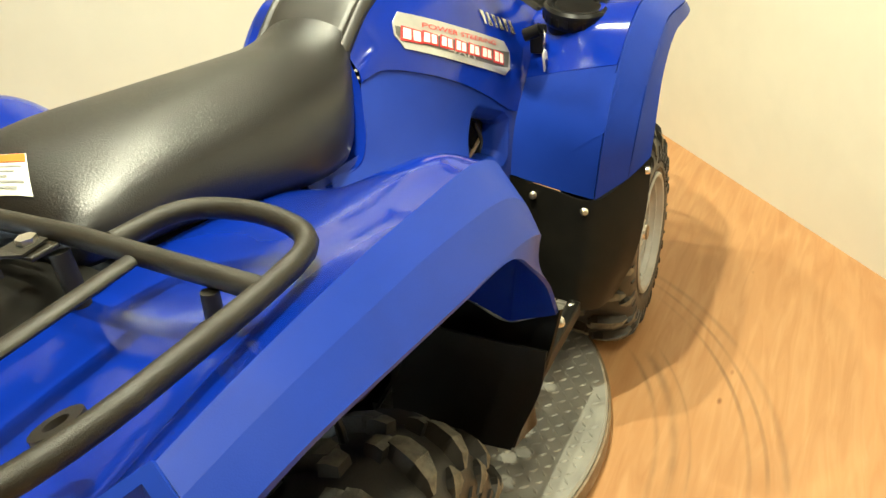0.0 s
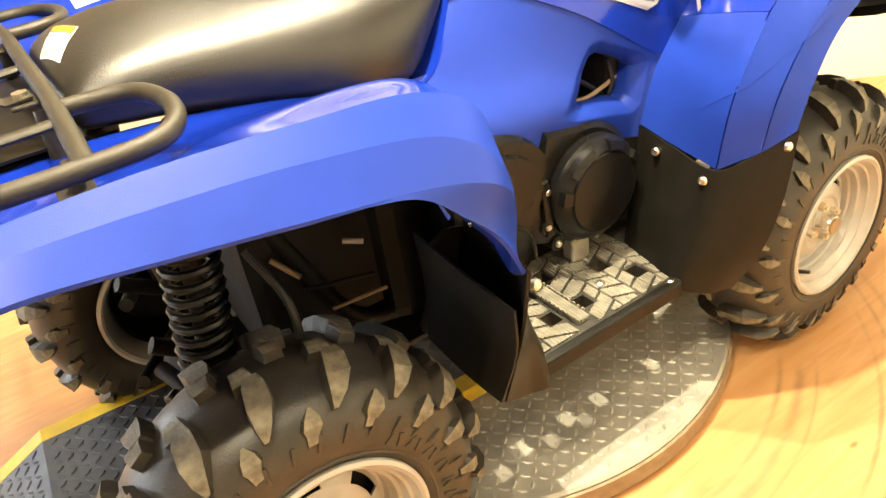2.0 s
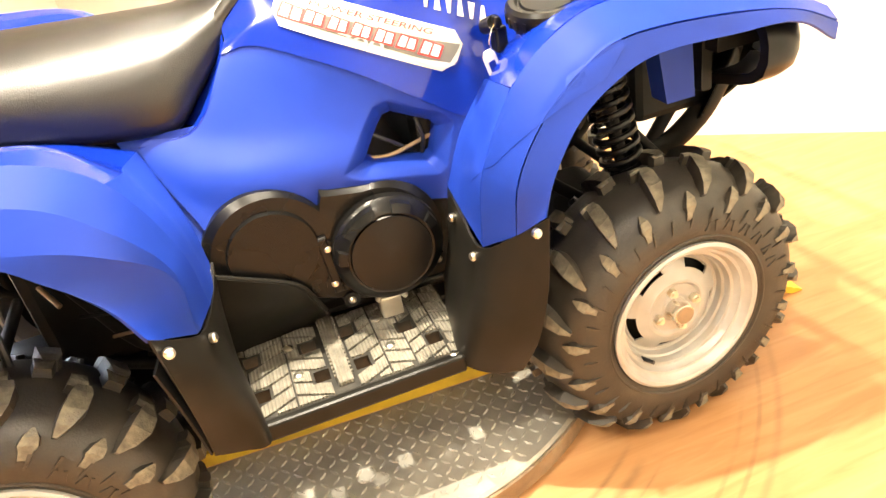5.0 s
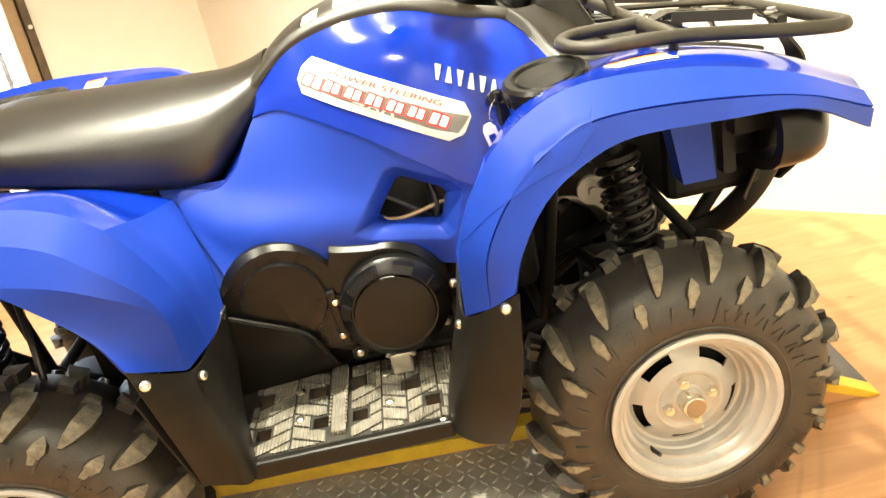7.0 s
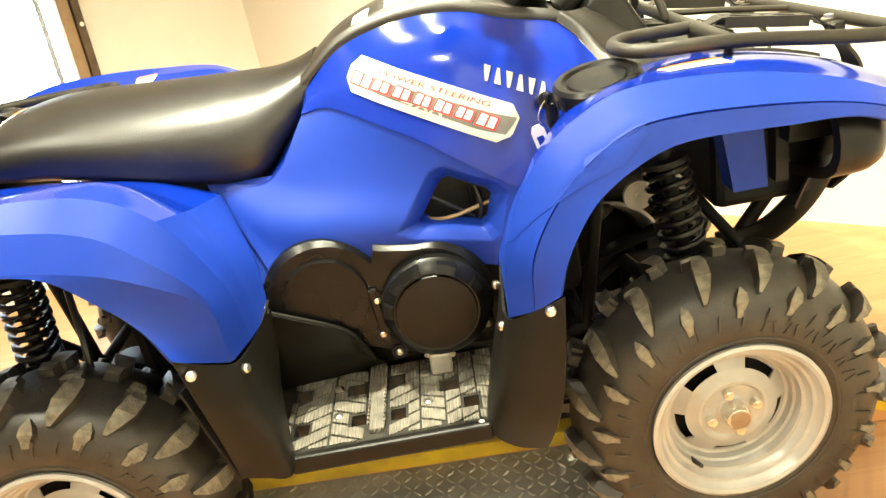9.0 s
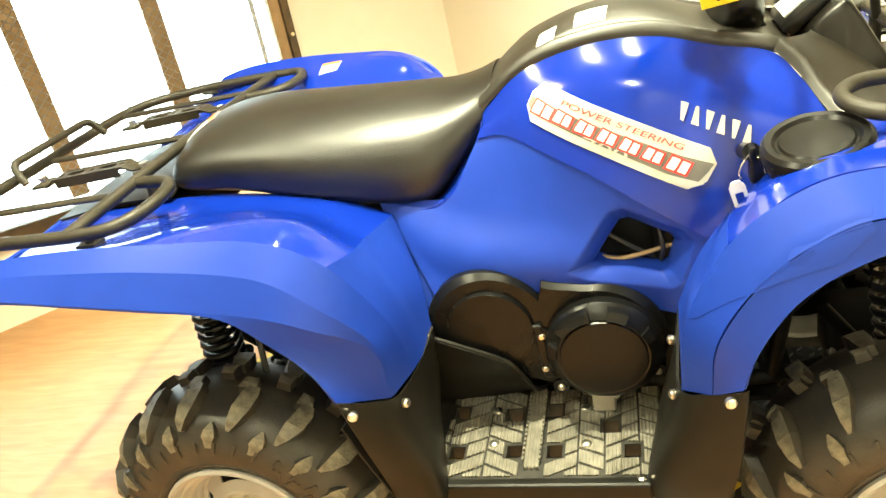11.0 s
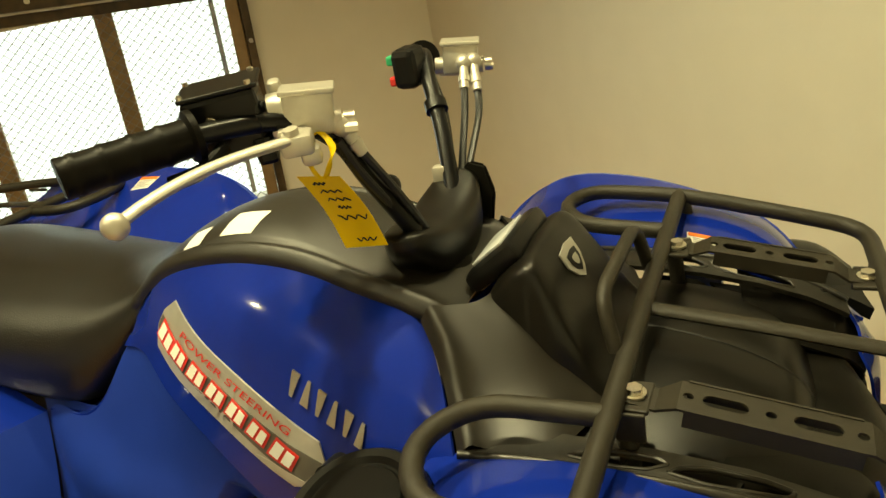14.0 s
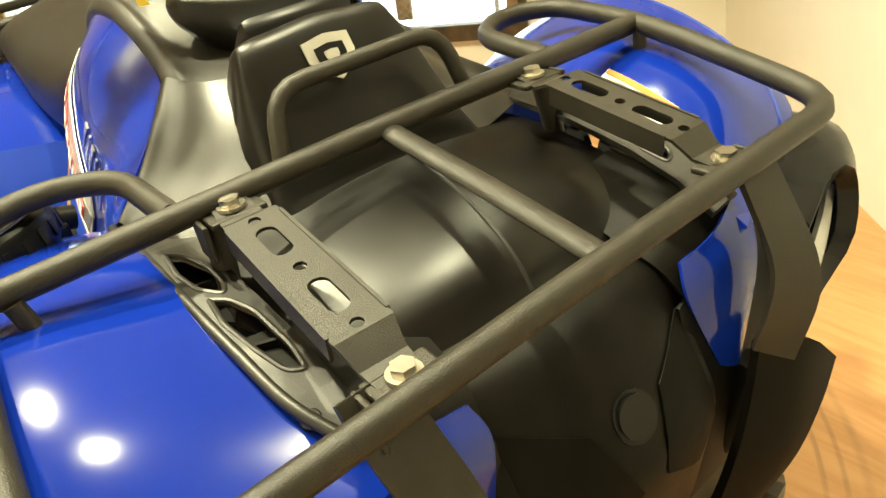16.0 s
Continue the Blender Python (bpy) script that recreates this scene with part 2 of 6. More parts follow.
def box(bm, cx, cy, cz, sx, sy, sz, m=None, bevel=0.0):
    r = bmesh.ops.create_cube(bm, size=1)
    vs = r["verts"]
    mat = Matrix.Translation((cx, cy, cz)) @ (m or Matrix()) @ Matrix.Diagonal((sx, sy, sz, 1))
    bmesh.ops.transform(bm, matrix=mat, verts=vs)
    if bevel:
        es = list({e for v in vs for e in v.link_edges})
        bmesh.ops.bevel(bm, geom=es, offset=bevel, segments=2, affect="EDGES", profile=0.5)
    return vs


def turn_to(direction):
    return Vector(direction).to_track_quat("Z", "Y").to_matrix().to_4x4()


def rod(bm, a, b, r, seg=12, r2=None):
    a, b = Vector(a), Vector(b)
    d = b - a
    bmesh.ops.create_cone(bm, cap_ends=True, segments=seg, radius1=r, radius2=r if r2 is None else r2, depth=d.length,
                          matrix=Matrix.Translation((a + b) / 2) @ turn_to(d))


def catmull(P, t):
    n = len(P) - 1
    i = min(int(t * n), n - 1)
    f = t * n - i
    p1, p2 = P[i], P[i + 1]
    p0 = P[i - 1] if i else p1 + (p1 - p2)
    p3 = P[i + 2] if i + 2 <= n else p2 + (p2 - p1)
    return 0.5 * ((2 * p1) + (p2 - p0) * f + (2 * p0 - 5 * p1 + 4 * p2 - p3) * f * f + (3 * p1 - p0 - 3 * p2 + p3) * f ** 3)


def tube(bm, pts, r, seg=10, steps=8, closed=False, flat=1.0):
    """A bent tube along a smooth line through pts."""
    P = [Vector(p) for p in pts]
    if closed:
        P = P + [P[0]]
    n = max(2, (len(P) - 1) * steps)
    C = [catmull(P, k / n) for k in range(n + 1)]
    rings = []
    up = Vector((0, 0, 1))
    for k, c in enumerate(C):
        d = (C[min(k + 1, n)] - C[max(k - 1, 0)]).normalized()
        if abs(d.z) > 0.95:
            side = Vector((0, 1, 0)) if k == 0 else side
            side = (side - d * side.dot(d)).normalized()
        else:
            side = d.cross(up).normalized()
            if k and side.dot(last) < 0:
                side = -side
        last = side
        nor = side.cross(d).normalized()
        rings.append([bm.verts.new(c + (side * math.cos(a) + nor * math.sin(a) * flat) * r)
                      for a in (2 * math.pi * j / seg for j in range(seg))])
    for k in range(n):
        for j in range(seg):
            bm.faces.new((rings[k][j], rings[k][(j + 1) % seg], rings[k + 1][(j + 1) % seg], rings[k + 1][j]))
    bm.faces.new(rings[0][::-1])
    bm.faces.new(rings[-1])


def corner_path(pts, r=0.05, steps=4):
    """A polyline with rounded corners, as points."""
    P = [Vector(p) for p in pts]
    out = [P[0]]
    for a, b, c in zip(P, P[1:], P[2:]):
        d1, d2 = (a - b), (c - b)
        k = min(r, d1.length * 0.49, d2.length * 0.49)
        p, q = b + d1.normalized() * k, b + d2.normalized() * k
        for s in range(steps + 1):
            t = s / steps
            out.append(p * (1 - t) ** 2 + b * 2 * t * (1 - t) + q * t * t)
    out.append(P[-1])
    return out


def pipe(bm, pts, r, bend=0.05, seg=10, flat=1.0):
    tube(bm, corner_path(pts, bend), r, seg, 1, flat=flat)


def sheet(rows, nu, nv, side=-1, thick=0.004, sharp=()):
    """A curved panel through rows of control points (given for the near side, y < 0); side=1 mirrors it. thick: its depth."""
    R = [[Vector((p[0], -p[1] * side, p[2])) for p in row] for row in rows]
    bm = bmesh.new()
    S = [[catmull(row, i / nu) for i in range(nu + 1)] for row in R]
    grid = []
    for j in range(nv + 1):
        t = j / nv
        line = []
        for i in range(nu + 1):
            line.append(bm.verts.new(catmull([s[i] for s in S], t)))
        grid.append(line)
    for j in range(nv):
        for i in range(nu):
            q = (grid[j][i], grid[j][i + 1], grid[j + 1][i + 1], grid[j + 1][i])
            bm.faces.new(q if side < 0 else q[::-1])
    bm.normal_update()
    return bm


def shell(bm, depth):
    """Gives an open sheet a real thickness, away from its normals."""
    bm.normal_update()
    bmesh.ops.solidify(bm, geom=bm.faces[:], thickness=depth)
    bmesh.ops.recalc_face_normals(bm, faces=bm.faces[:])
    return bm


def plate(bm, outline, depth, to_world, bevel=0.0):
    """A flat plate: outline in (u, v), depth along w, placed by the matrix to_world. Joins bm."""
    b2 = bmesh.new()
    vs = [b2.verts.new((u, v, 0)) for u, v in outline]
    f = b2.faces.new(vs)
    r = bmesh.ops.extrude_face_region(b2, geom=[f])
    bmesh.ops.translate(b2, vec=(0, 0, depth), verts=[g for g in r["geom"] if isinstance(g, bmesh.types.BMVert)])
    bmesh.ops.recalc_face_normals(b2, faces=b2.faces[:])
    if bevel:
        bmesh.ops.bevel(b2, geom=b2.edges[:], offset=bevel, segments=2, affect="EDGES")
    b2.transform(to_world)
    me = bpy.data.meshes.new("tmp")
    b2.to_mesh(me)
    b2.free()
    bm.from_mesh(me)
    bpy.data.meshes.remove(me)


def lathe(bm, profile, seg=48, m=None):
    """Turns a profile of (radius, y) about the y axis."""
    rings = []
    for r, y in profile:
        rings.append([bm.verts.new((r * math.cos(2 * math.pi * k / seg), y, r * math.sin(2 * math.pi * k / seg))) for k in range(seg)])
    for a, b in zip(rings, rings[1:]):
        for k in range(seg):
            bm.faces.new((a[k], a[(k + 1) % seg], b[(k + 1) % seg], b[k]))
    vs = [v for r in rings for v in r]
    if m:
        bmesh.ops.transform(bm, matrix=m, verts=vs)
    return rings


def bolt(name, parent, at, direction, r=0.008, h=0.005, mat=None, label=""):
    bm = bmesh.new()
    d = Vector(direction).normalized()
    rod(bm, Vector(at) - d * 0.004, Vector(at) + d * h * 0.5, r, 14)
    rod(bm, Vector(at) + d * h * 0.5, Vector(at) + d * h, r * 0.98, 14, r * 0.6)
    return part(name, bm, mat or STEEL, parent, label)


def inside(p, poly):
    x, y = p
    hit = False
    for (x1, y1), (x2, y2) in zip(poly, poly[1:] + poly[:1]):
        if (y1 > y) != (y2 > y) and x < (x2 - x1) * (y - y1) / (y2 - y1) + x1:
            hit = not hit
    return hit


# ---------------------------------------------------------------- the room
CORNER = Vector((2.98, 0.07, 0))
DA = Vector((math.cos(radians(42)), math.sin(radians(42)), 0))   # along wall A, away from the camera's side
DB = Vector((math.cos(radians(129)), math.sin(radians(129)), 0))
HIGH = 2.75


def wall_between(name, a, b, inward, holes=()):
    """A wall 0.12 thick whose face runs from a to b; holes: (from, to, low, high) along it."""
    a, b = Vector(a), Vector(b)
    d = (b - a).normalized()
    n = Vector(inward).normalized()
    length = (b - a).length
    m = Matrix((( d.x, -n.x, 0, a.x), (d.y, -n.y, 0, a.y), (0, 0, 1, 0), (0, 0, 0, 1)))
    bm = bmesh.new()
    if not holes:
        box(bm, length / 2, 0.06, HIGH / 2, length, 0.12, HIGH)
    else:
        u0, u1, z0, z1 = holes[0]
        for x0, x1, y0, y1 in ((0, u0, 0, HIGH), (u1, length, 0, HIGH), (u0, u1, 0, z0), (u0, u1, z1, HIGH)):
            box(bm, (x0 + x1) / 2, 0.06, (y0 + y1) / 2, x1 - x0, 0.12, y1 - y0)
    bmesh.ops.transform(bm, matrix=m, verts=bm.verts[:])
    ob = part(name, bm, WALL, smooth=False)
    tagged(ob, "cream painted wall, plain and slightly uneven", "wall", kind="structure")
    return m


A_END = CORNER - DA * 4.8
CB = Vector((-0.074, 2.455, 0))
DC = Vector((math.cos(radians(222)), math.sin(radians(222)), 0))
NC = Vector((-DC.y, DC.x, 0))
C_END = CB + DC * 5.2
wall_between("wall_east", CORNER, A_END, DB)
wall_between("wall_north", CB, CORNER, Vector(((CORNER - CB).y, -(CORNER - CB).x, 0)))
W_U0, W_U1, W_Z0, W_Z1 = 0.863, 3.52, 0.36, 1.290
m_c = wall_between("wall_west", CB, C_END, NC, holes=[(W_U0, W_U1, W_Z0, W_Z1)])
wall_between("wall_south", C_END, A_END, DA)

bm = bmesh.new()
vs = [bm.verts.new(p) for p in (CORNER + DA * .1 - DB * .1, CB + DA * .1 + DB * .1, C_END - DA * .2 + DB * .1, A_END - DA * .2 - DB * .2)]
f = bm.faces.new(vs)
r = bmesh.ops.extrude_face_region(bm, geom=[f])
bmesh.ops.translate(bm, vec=(0, 0, -0.05), verts=[g for g in r["geom"] if isinstance(g, bmesh.types.BMVert)])
bmesh.ops.recalc_face_normals(bm, faces=bm.faces[:])
floor = part("floor", bm, PLY, smooth=False)
tagged(floor, "varnished plywood floor with grain, knots and tyre scuffs", "floor", kind="structure")
bm = bmesh.new()
vs = [bm.verts.new(p + Vector((0, 0, HIGH))) for p in (CORNER + DA * .1 - DB * .1, CB + DA * .1 + DB * .1, C_END - DA * .2 + DB * .1, A_END - DA * .2 - DB * .2)]
f = bm.faces.new(vs)
r = bmesh.ops.extrude_face_region(bm, geom=[f])
bmesh.ops.translate(bm, vec=(0, 0, 0.05), verts=[g for g in r["geom"] if isinstance(g, bmesh.types.BMVert)])
bmesh.ops.recalc_face_normals(bm, faces=bm.faces[:])
tagged(part("ceiling", bm, CEIL, smooth=False), "plain off-white ceiling", "ceiling", kind="structure")

# the window: steel frame, mullions, wire guard, bright daylight behind it
win = tagged(new("window_1"), "dark steel framed window with wire guard and bright daylight", "window", kind="structure")
win.matrix_world = m_c
WT = Matrix.Translation((W_U0, 0, W_Z1)) @ Matrix.Rotation(radians(-3.0), 4, "Y") @ Matrix.Translation((-W_U0, 0, -W_Z1))
wide, tall = W_U1 - W_U0, W_Z1 - W_Z0


def win_bar(name, u, z, su, sz, mat, y=-0.012, sy=0.05, label=""):
    bm = bmesh.new()
    box(bm, u, y, z, su, sy, sz, bevel=0.004)
    bm.transform(WT)
    return part(name, bm, mat, win, label, smooth=False)


mid_u, mid_z = (W_U0 + W_U1) / 2, (W_Z0 + W_Z1) / 2
win_bar("frame_rail", mid_u, W_Z1 + 0.045, wide + 0.15, 0.075, WINFRAME)
win_bar("frame_rail", mid_u, W_Z0 - 0.045, wide + 0.15, 0.075, WINFRAME)
win_bar("glazing_strip", mid_u, W_Z1 + 0.016, wide + 0.02, 0.010, SILVER, -0.018, 0.05, "thin silver glazing strip")
win_bar("inner_rail", mid_u, W_Z1 - 0.012, wide, 0.040, WINFRAME, 0.02, 0.05)
for u, e in ((W_U0, -1), (W_U1, 1)):
    win_bar("frame_stile", u + e * 0.056, mid_z, 0.036, tall + 0.012, WINFRAME)
    win_bar("inner_stile", u + e * 0.010, mid_z, 0.052, tall + 0.012, BRONZEW, 0.004, 0.05, "worn bronze inner stile")
for u in (0.506, 1.046, 1.586, 2.126):
    win_bar("mullion", W_U0 + u, mid_z, 0.075, tall - 0.03, BRONZEW, 0.055, 0.03, "bronze coloured mullion")
win_bar("blind_edge", W_U0 + 0.07, mid_z, 0.022, tall - 0.03, SILVER, 0.060, 0.010, "thin grey blind edge")
for k in range(11):
    bm = bmesh.new()
    rod(bm, (W_U0 - 0.045 + k * 0.265, -0.045, W_Z1 + 0.055), (W_U0 - 0.045 + k * 0.265, -0.034, W_Z1 + 0.055), 0.011, 10)
    bm.transform(WT)
    part("bolt", bm, STEEL, win)
for k in range(3):
    bm = bmesh.new()
    rod(bm, (W_U0 - 0.056, -0.045, W_Z1 - 0.22 - k * 0.25), (W_U0 - 0.056, -0.034, W_Z1 - 0.22 - k * 0.25), 0.010, 10)
    bm.transform(WT)
    part("bolt", bm, STEEL, win)
bm = bmesh.new()
n_w = int(wide / 0.0215)
for k in range(n_w):   # wire guard of bent wires, diamond mesh
    u = W_U0 + wide * (k + 0.5) / n_w
    n_q = 48
    pts = [(u + (0.5 * wide / n_w) * (-1) ** (q + k), 0.034, W_Z0 + tall * q / n_q) for q in range(n_q + 1)]
    tube(bm, pts, 0.0026, 4, 1)
bm.transform(WT)
tagged(part("wire_guard", bm, GREY, win, "expanded wire guard"), kind="stuff")
bm = bmesh.new()
box(bm, (W_U0 + W_U1) / 2, 0.095, (W_Z0 + W_Z1) / 2, wide + 0.06, 0.006, tall + 0.06)
GLASS = bpy.data.materials.new("window_glass")
GLASS.use_nodes = True
g = GLASS.node_tree.nodes["Principled BSDF"]
g.inputs["Base Color"].default_value, g.inputs["Roughness"].default_value = (0.95, 0.98, 1, 1), 0.02
g.inputs["Transmission Weight"].default_value = 1.0
g.inputs["IOR"].default_value = 1.1
pane = part("pane", bm, GLASS, win, smooth=False)
pane.visible_shadow = False
SKYM = bpy.data.materials.new("daylight_backdrop")
SKYM.use_nodes = True
SKYM.node_tree.nodes.remove(SKYM.node_tree.nodes["Principled BSDF"])
em = SKYM.node_tree.nodes.new("ShaderNodeEmission")
em.inputs[0].default_value, em.inputs[1].default_value = (0.78, 0.89, 1.0, 1), 5.5
SKYM.node_tree.links.new(em.outputs[0], SKYM.node_tree.nodes["Material Output"].inputs[0])
bm = bmesh.new()
box(bm, (W_U0 + W_U1) / 2, 0.90, 0.95, 7.0, 0.01, 3.2)
bm.transform(m_c)
tagged(part("backdrop", bm, SKYM, smooth=False), "overexposed white daylight outside the window", "backdrop", kind="structure")

# ---------------------------------------------------------------- the quad bike
bike = tagged(new("quad_bike"), "blue and black utility quad bike with racks, parked on a turntable", "quad bike")

# seat: rings along x (x, low, high, half width)
SEAT = [(-0.080, 0.908, 0.950, 0.140), (-0.068, 0.892, 0.982, 0.160), (-0.02, 0.882, 1.006, 0.172), (0.08, 0.866, 1.016, 0.176),
        (0.22, 0.828, 1.008, 0.180), (0.34, 0.800, 1.000, 0.176), (0.44, 0.790, 0.994, 0.164), (0.50, 0.842, 0.992, 0.140),
        (0.55, 0.892, 1.000, 0.112), (0.590, 0.940, 1.014, 0.090)]
bm = bmesh.new()
rings = []
S = [Vector(p[:3]) for p in SEAT]
W = [Vector((p[3], 0, 0)) for p in SEAT]
n = 45
for k in range(n + 1):
    c, w = catmull(S, k / n), catmull(W, k / n).x
    x, lo, hi = c
    ring = []
    for j in range(28):
        a = 2 * math.pi * j / 28
        ca, sa = math.cos(a), math.sin(a)
        e = 0.72
        yy = math.copysign(abs(ca) ** e, ca) * w
        zz = math.copysign(abs(sa) ** (0.64 if sa > 0 else 0.45), sa)
        widen = 1.06 if sa < 0 else 1.06 - 0.40 * sa
        ring.append(bm.verts.new((x, yy * widen, (lo + hi) / 2 + (hi - lo) / 2 * zz)))
    rings.append(ring)
for a, b in zip(rings, rings[1:]):
    for j in range(28):
        bm.faces.new((a[j], b[j], b[(j + 1) % 28], a[(j + 1) % 28]))
bm.faces.new(rings[0])
bm.faces.new(rings[-1][::-1])
bmesh.ops.recalc_face_normals(bm, faces=bm.faces[:])
seat = part("seat", bm, SEATM, bike, "black grained vinyl seat", auto=60)

# curved body panels, control rows for the near side
SIDE_UP = [[(.572, -.100, .952), (.655, -.105, 1.016), (.77, -.110, 1.044), (.88, -.112, 1.040), (.98, -.115, 1.008), (1.058, -.132, .990), (1.094, -.170, .956), (1.134, -.244, .892)],
           [(.570, -.116, .930), (.645, -.128, .975), (.755, -.152, .998), (.865, -.172, .990), (.955, -.188, .955), (1.022, -.201, .932), (1.066, -.223, .906), (1.105, -.252, .866)],
           [(.566, -.122, .926), (.628, -.140, .945), (.722, -.180, .938), (.815, -.208, .905), (.890, -.232, .862), (.945, -.242, .828), (.985, -.254, .800), (1.012, -.268, .785)],
           [(.556, -.130, .912), (.612, -.146, .918), (.690, -.192, .887), (.770, -.222, .844), (.840, -.240, .796), (.890, -.247, .760), (.925, -.252, .736), (.955, -.262, .725)]]
SIDE_LOW = [SIDE_UP[3],
            [(.475, -.170, .808), (.56, -.188, .790), (.67, -.217, .768), (.775, -.238, .742), (.850, -.246, .715), (.895, -.250, .700), (.925, -.256, .690), (.948, -.266, .682)],
            [(.376, -.170, .800), (.45, -.215, .735), (.56, -.240, .705), (.66, -.249, .685), (.75, -.252, .668), (.82, -.250, .655), (.88, -.252, .642), (.925, -.264, .635)],
            [(.440, -.250, .640), (.50, -.246, .635), (.58, -.243, .62), (.67, -.240, .605), (.75, -.240, .595), (.82, -.240, .585), (.87, -.246, .575), (.895, -.262, .575)]]
REAR_TOP = [[(.428, -.290, .600), (.412, -.235, .685), (.370, -.172, .800), (.25, -.165, .848), (.10, -.168, .878), (-.05, -.175, .893), (-.20, -.19, .895), (-.34, -.21, .890)],
            [(.427, -.325, .598), (.408, -.318, .712), (.358, -.300, .822), (.25, -.290, .876), (.10, -.290, .898), (-.05, -.295, .895), (-.20, -.310, .895), (-.34, -.325, .888)],
            [(.424, -.360, .598), (.410, -.378, .730), (.372, -.405, .850), (.275, -.415, .926), (.10, -.415, .936), (-.05, -.420, .924), (-.20, -.43, .912), (-.32, -.440, .902)],
            [(.416, -.400, .596), (.408, -.428, .722), (.358, -.480, .868), (.262, -.492, .930), (.10, -.498, .948), (-.05, -.504, .958), (-.19, -.505, .956), (-.275, -.498, .943)]]
CREASE = [(.395, -.460, .592), (.396, -.482, .715), (.345, -.525, .820), (.259, -.530, .886), (.09, -.531, .917), (-.055, -.534, .931), (-.19, -.532, .936), (-.283, -.523, .926)]
TAPER = [(.391, -.470, .594), (.393, -.487, .708), (.332, -.545, .795), (.238, -.557, .838), (.075, -.563, .868), (-.06, -.563, .889), (-.19, -.561, .907), (-.288, -.550, .901)]
ARCH = [(.344, -.563, .664), (.313, -.563, .730), (.262, -.562, .786), (.192, -.562, .842), (.06, -.562, .865), (-.06, -.562, .884), (-.19, -.560, .901), (-.290, -.550, .893)]
FRONT_TOP = [[(.884, -.264, .604), (.925, -.262, .700), (.985, -.270, .790), (1.055, -.268, .862), (1.13, -.236, .892), (1.28, -.240, .905), (1.43, -.220, .872), (1.555, -.198, .826)],
             [(.879, -.355, .588), (.905, -.365, .705), (.962, -.372, .818), (1.035, -.368, .890), (1.13, -.360, .916), (1.28, -.365, .922), (1.43, -.370, .892), (1.58, -.360, .822)],
             [(.874, -.455, .574), (.888, -.470, .712), (.948, -.480, .840), (1.032, -.486, .910), (1.12, -.488, .932), (1.27, -.488, .920), (1.42, -.470, .878), (1.575, -.425, .805)]]
FRONT_FLARE = [FRONT_TOP[2],
               [(.915, -.512, .610), (.925, -.525, .712), (.98, -.530, .806), (1.055, -.534, .868), (1.13, -.535, .890), (1.28, -.533, .881), (1.43, -.510, .848), (1.575, -.452, .785)],
               [(.953, -.550, .648), (.973, -.550, .712), (1.02, -.548, .786), (1.085, -.546, .833), (1.16, -.545, .856), (1.30, -.540, .850), (1.43, -.520, .832), (1.565, -.460, .758)]]
OPENING = [(.800, .790), (.898, .744), (.916, .722), (.890, .640), (.872, .628), (.720, .662), (.694, .680), (.716, .708), (.778, .784)]


def opening_cut(bm, side):
    """Cuts the air opening through a side panel and gives it a deep rim."""
    pts = OPENING
    for (x1, z1), (x2, z2) in zip(pts, pts[1:] + pts[:1]):
        nrm = Vector((z2 - z1, 0, -(x2 - x1))).normalized()
        bmesh.ops.bisect_plane(bm, geom=bm.verts[:] + bm.edges[:] + bm.faces[:], plane_co=(x1, 0, z1), plane_no=nrm, dist=1e-5)
    gone = [f for f in bm.faces if inside((f.calc_center_median().x, f.calc_center_median().z), pts)]
    bmesh.ops.delete(bm, geom=gone, context="FACES")
    cx, cz = sum(p[0] for p in pts) / len(pts), sum(p[1] for p in pts) / len(pts)
    def on_outline(p):
        for (x1, z1), (x2, z2) in zip(pts, pts[1:] + pts[:1]):
            d = Vector((x2 - x1, z2 - z1))
            w = Vector((p.x - x1, p.z - z1))
            if abs(w.x * d.y - w.y * d.x) / d.length < 1e-3 and -.001 < w.dot(d) / d.length < d.length + .001:
                return True
        return False
    rim = [e for e in bm.edges if e.is_boundary and on_outline(e.verts[0].co) and on_outline(e.verts[1].co)]
    for dy, k in ((0.002, 0.965), (0.010, 0.87), (0.018, 0.80), (0.022, 0.96), (0.040, 0.97)):
        r = bmesh.ops.extrude_edge_only(bm, edges=rim)
        vs = [v for v in r["geom"] if isinstance(v, bmesh.types.BMVert)]
        for v in vs:
            v.co.y -= side * dy * .6
            v.co.x, v.co.z = cx + (v.co.x - cx) * k + .003, cz + (v.co.z - cz) * k
        rim = [e for e in r["geom"] if isinstance(e, bmesh.types.BMEdge) and e.is_boundary]
    bmesh.ops.recalc_face_normals(bm, faces=bm.faces[:])


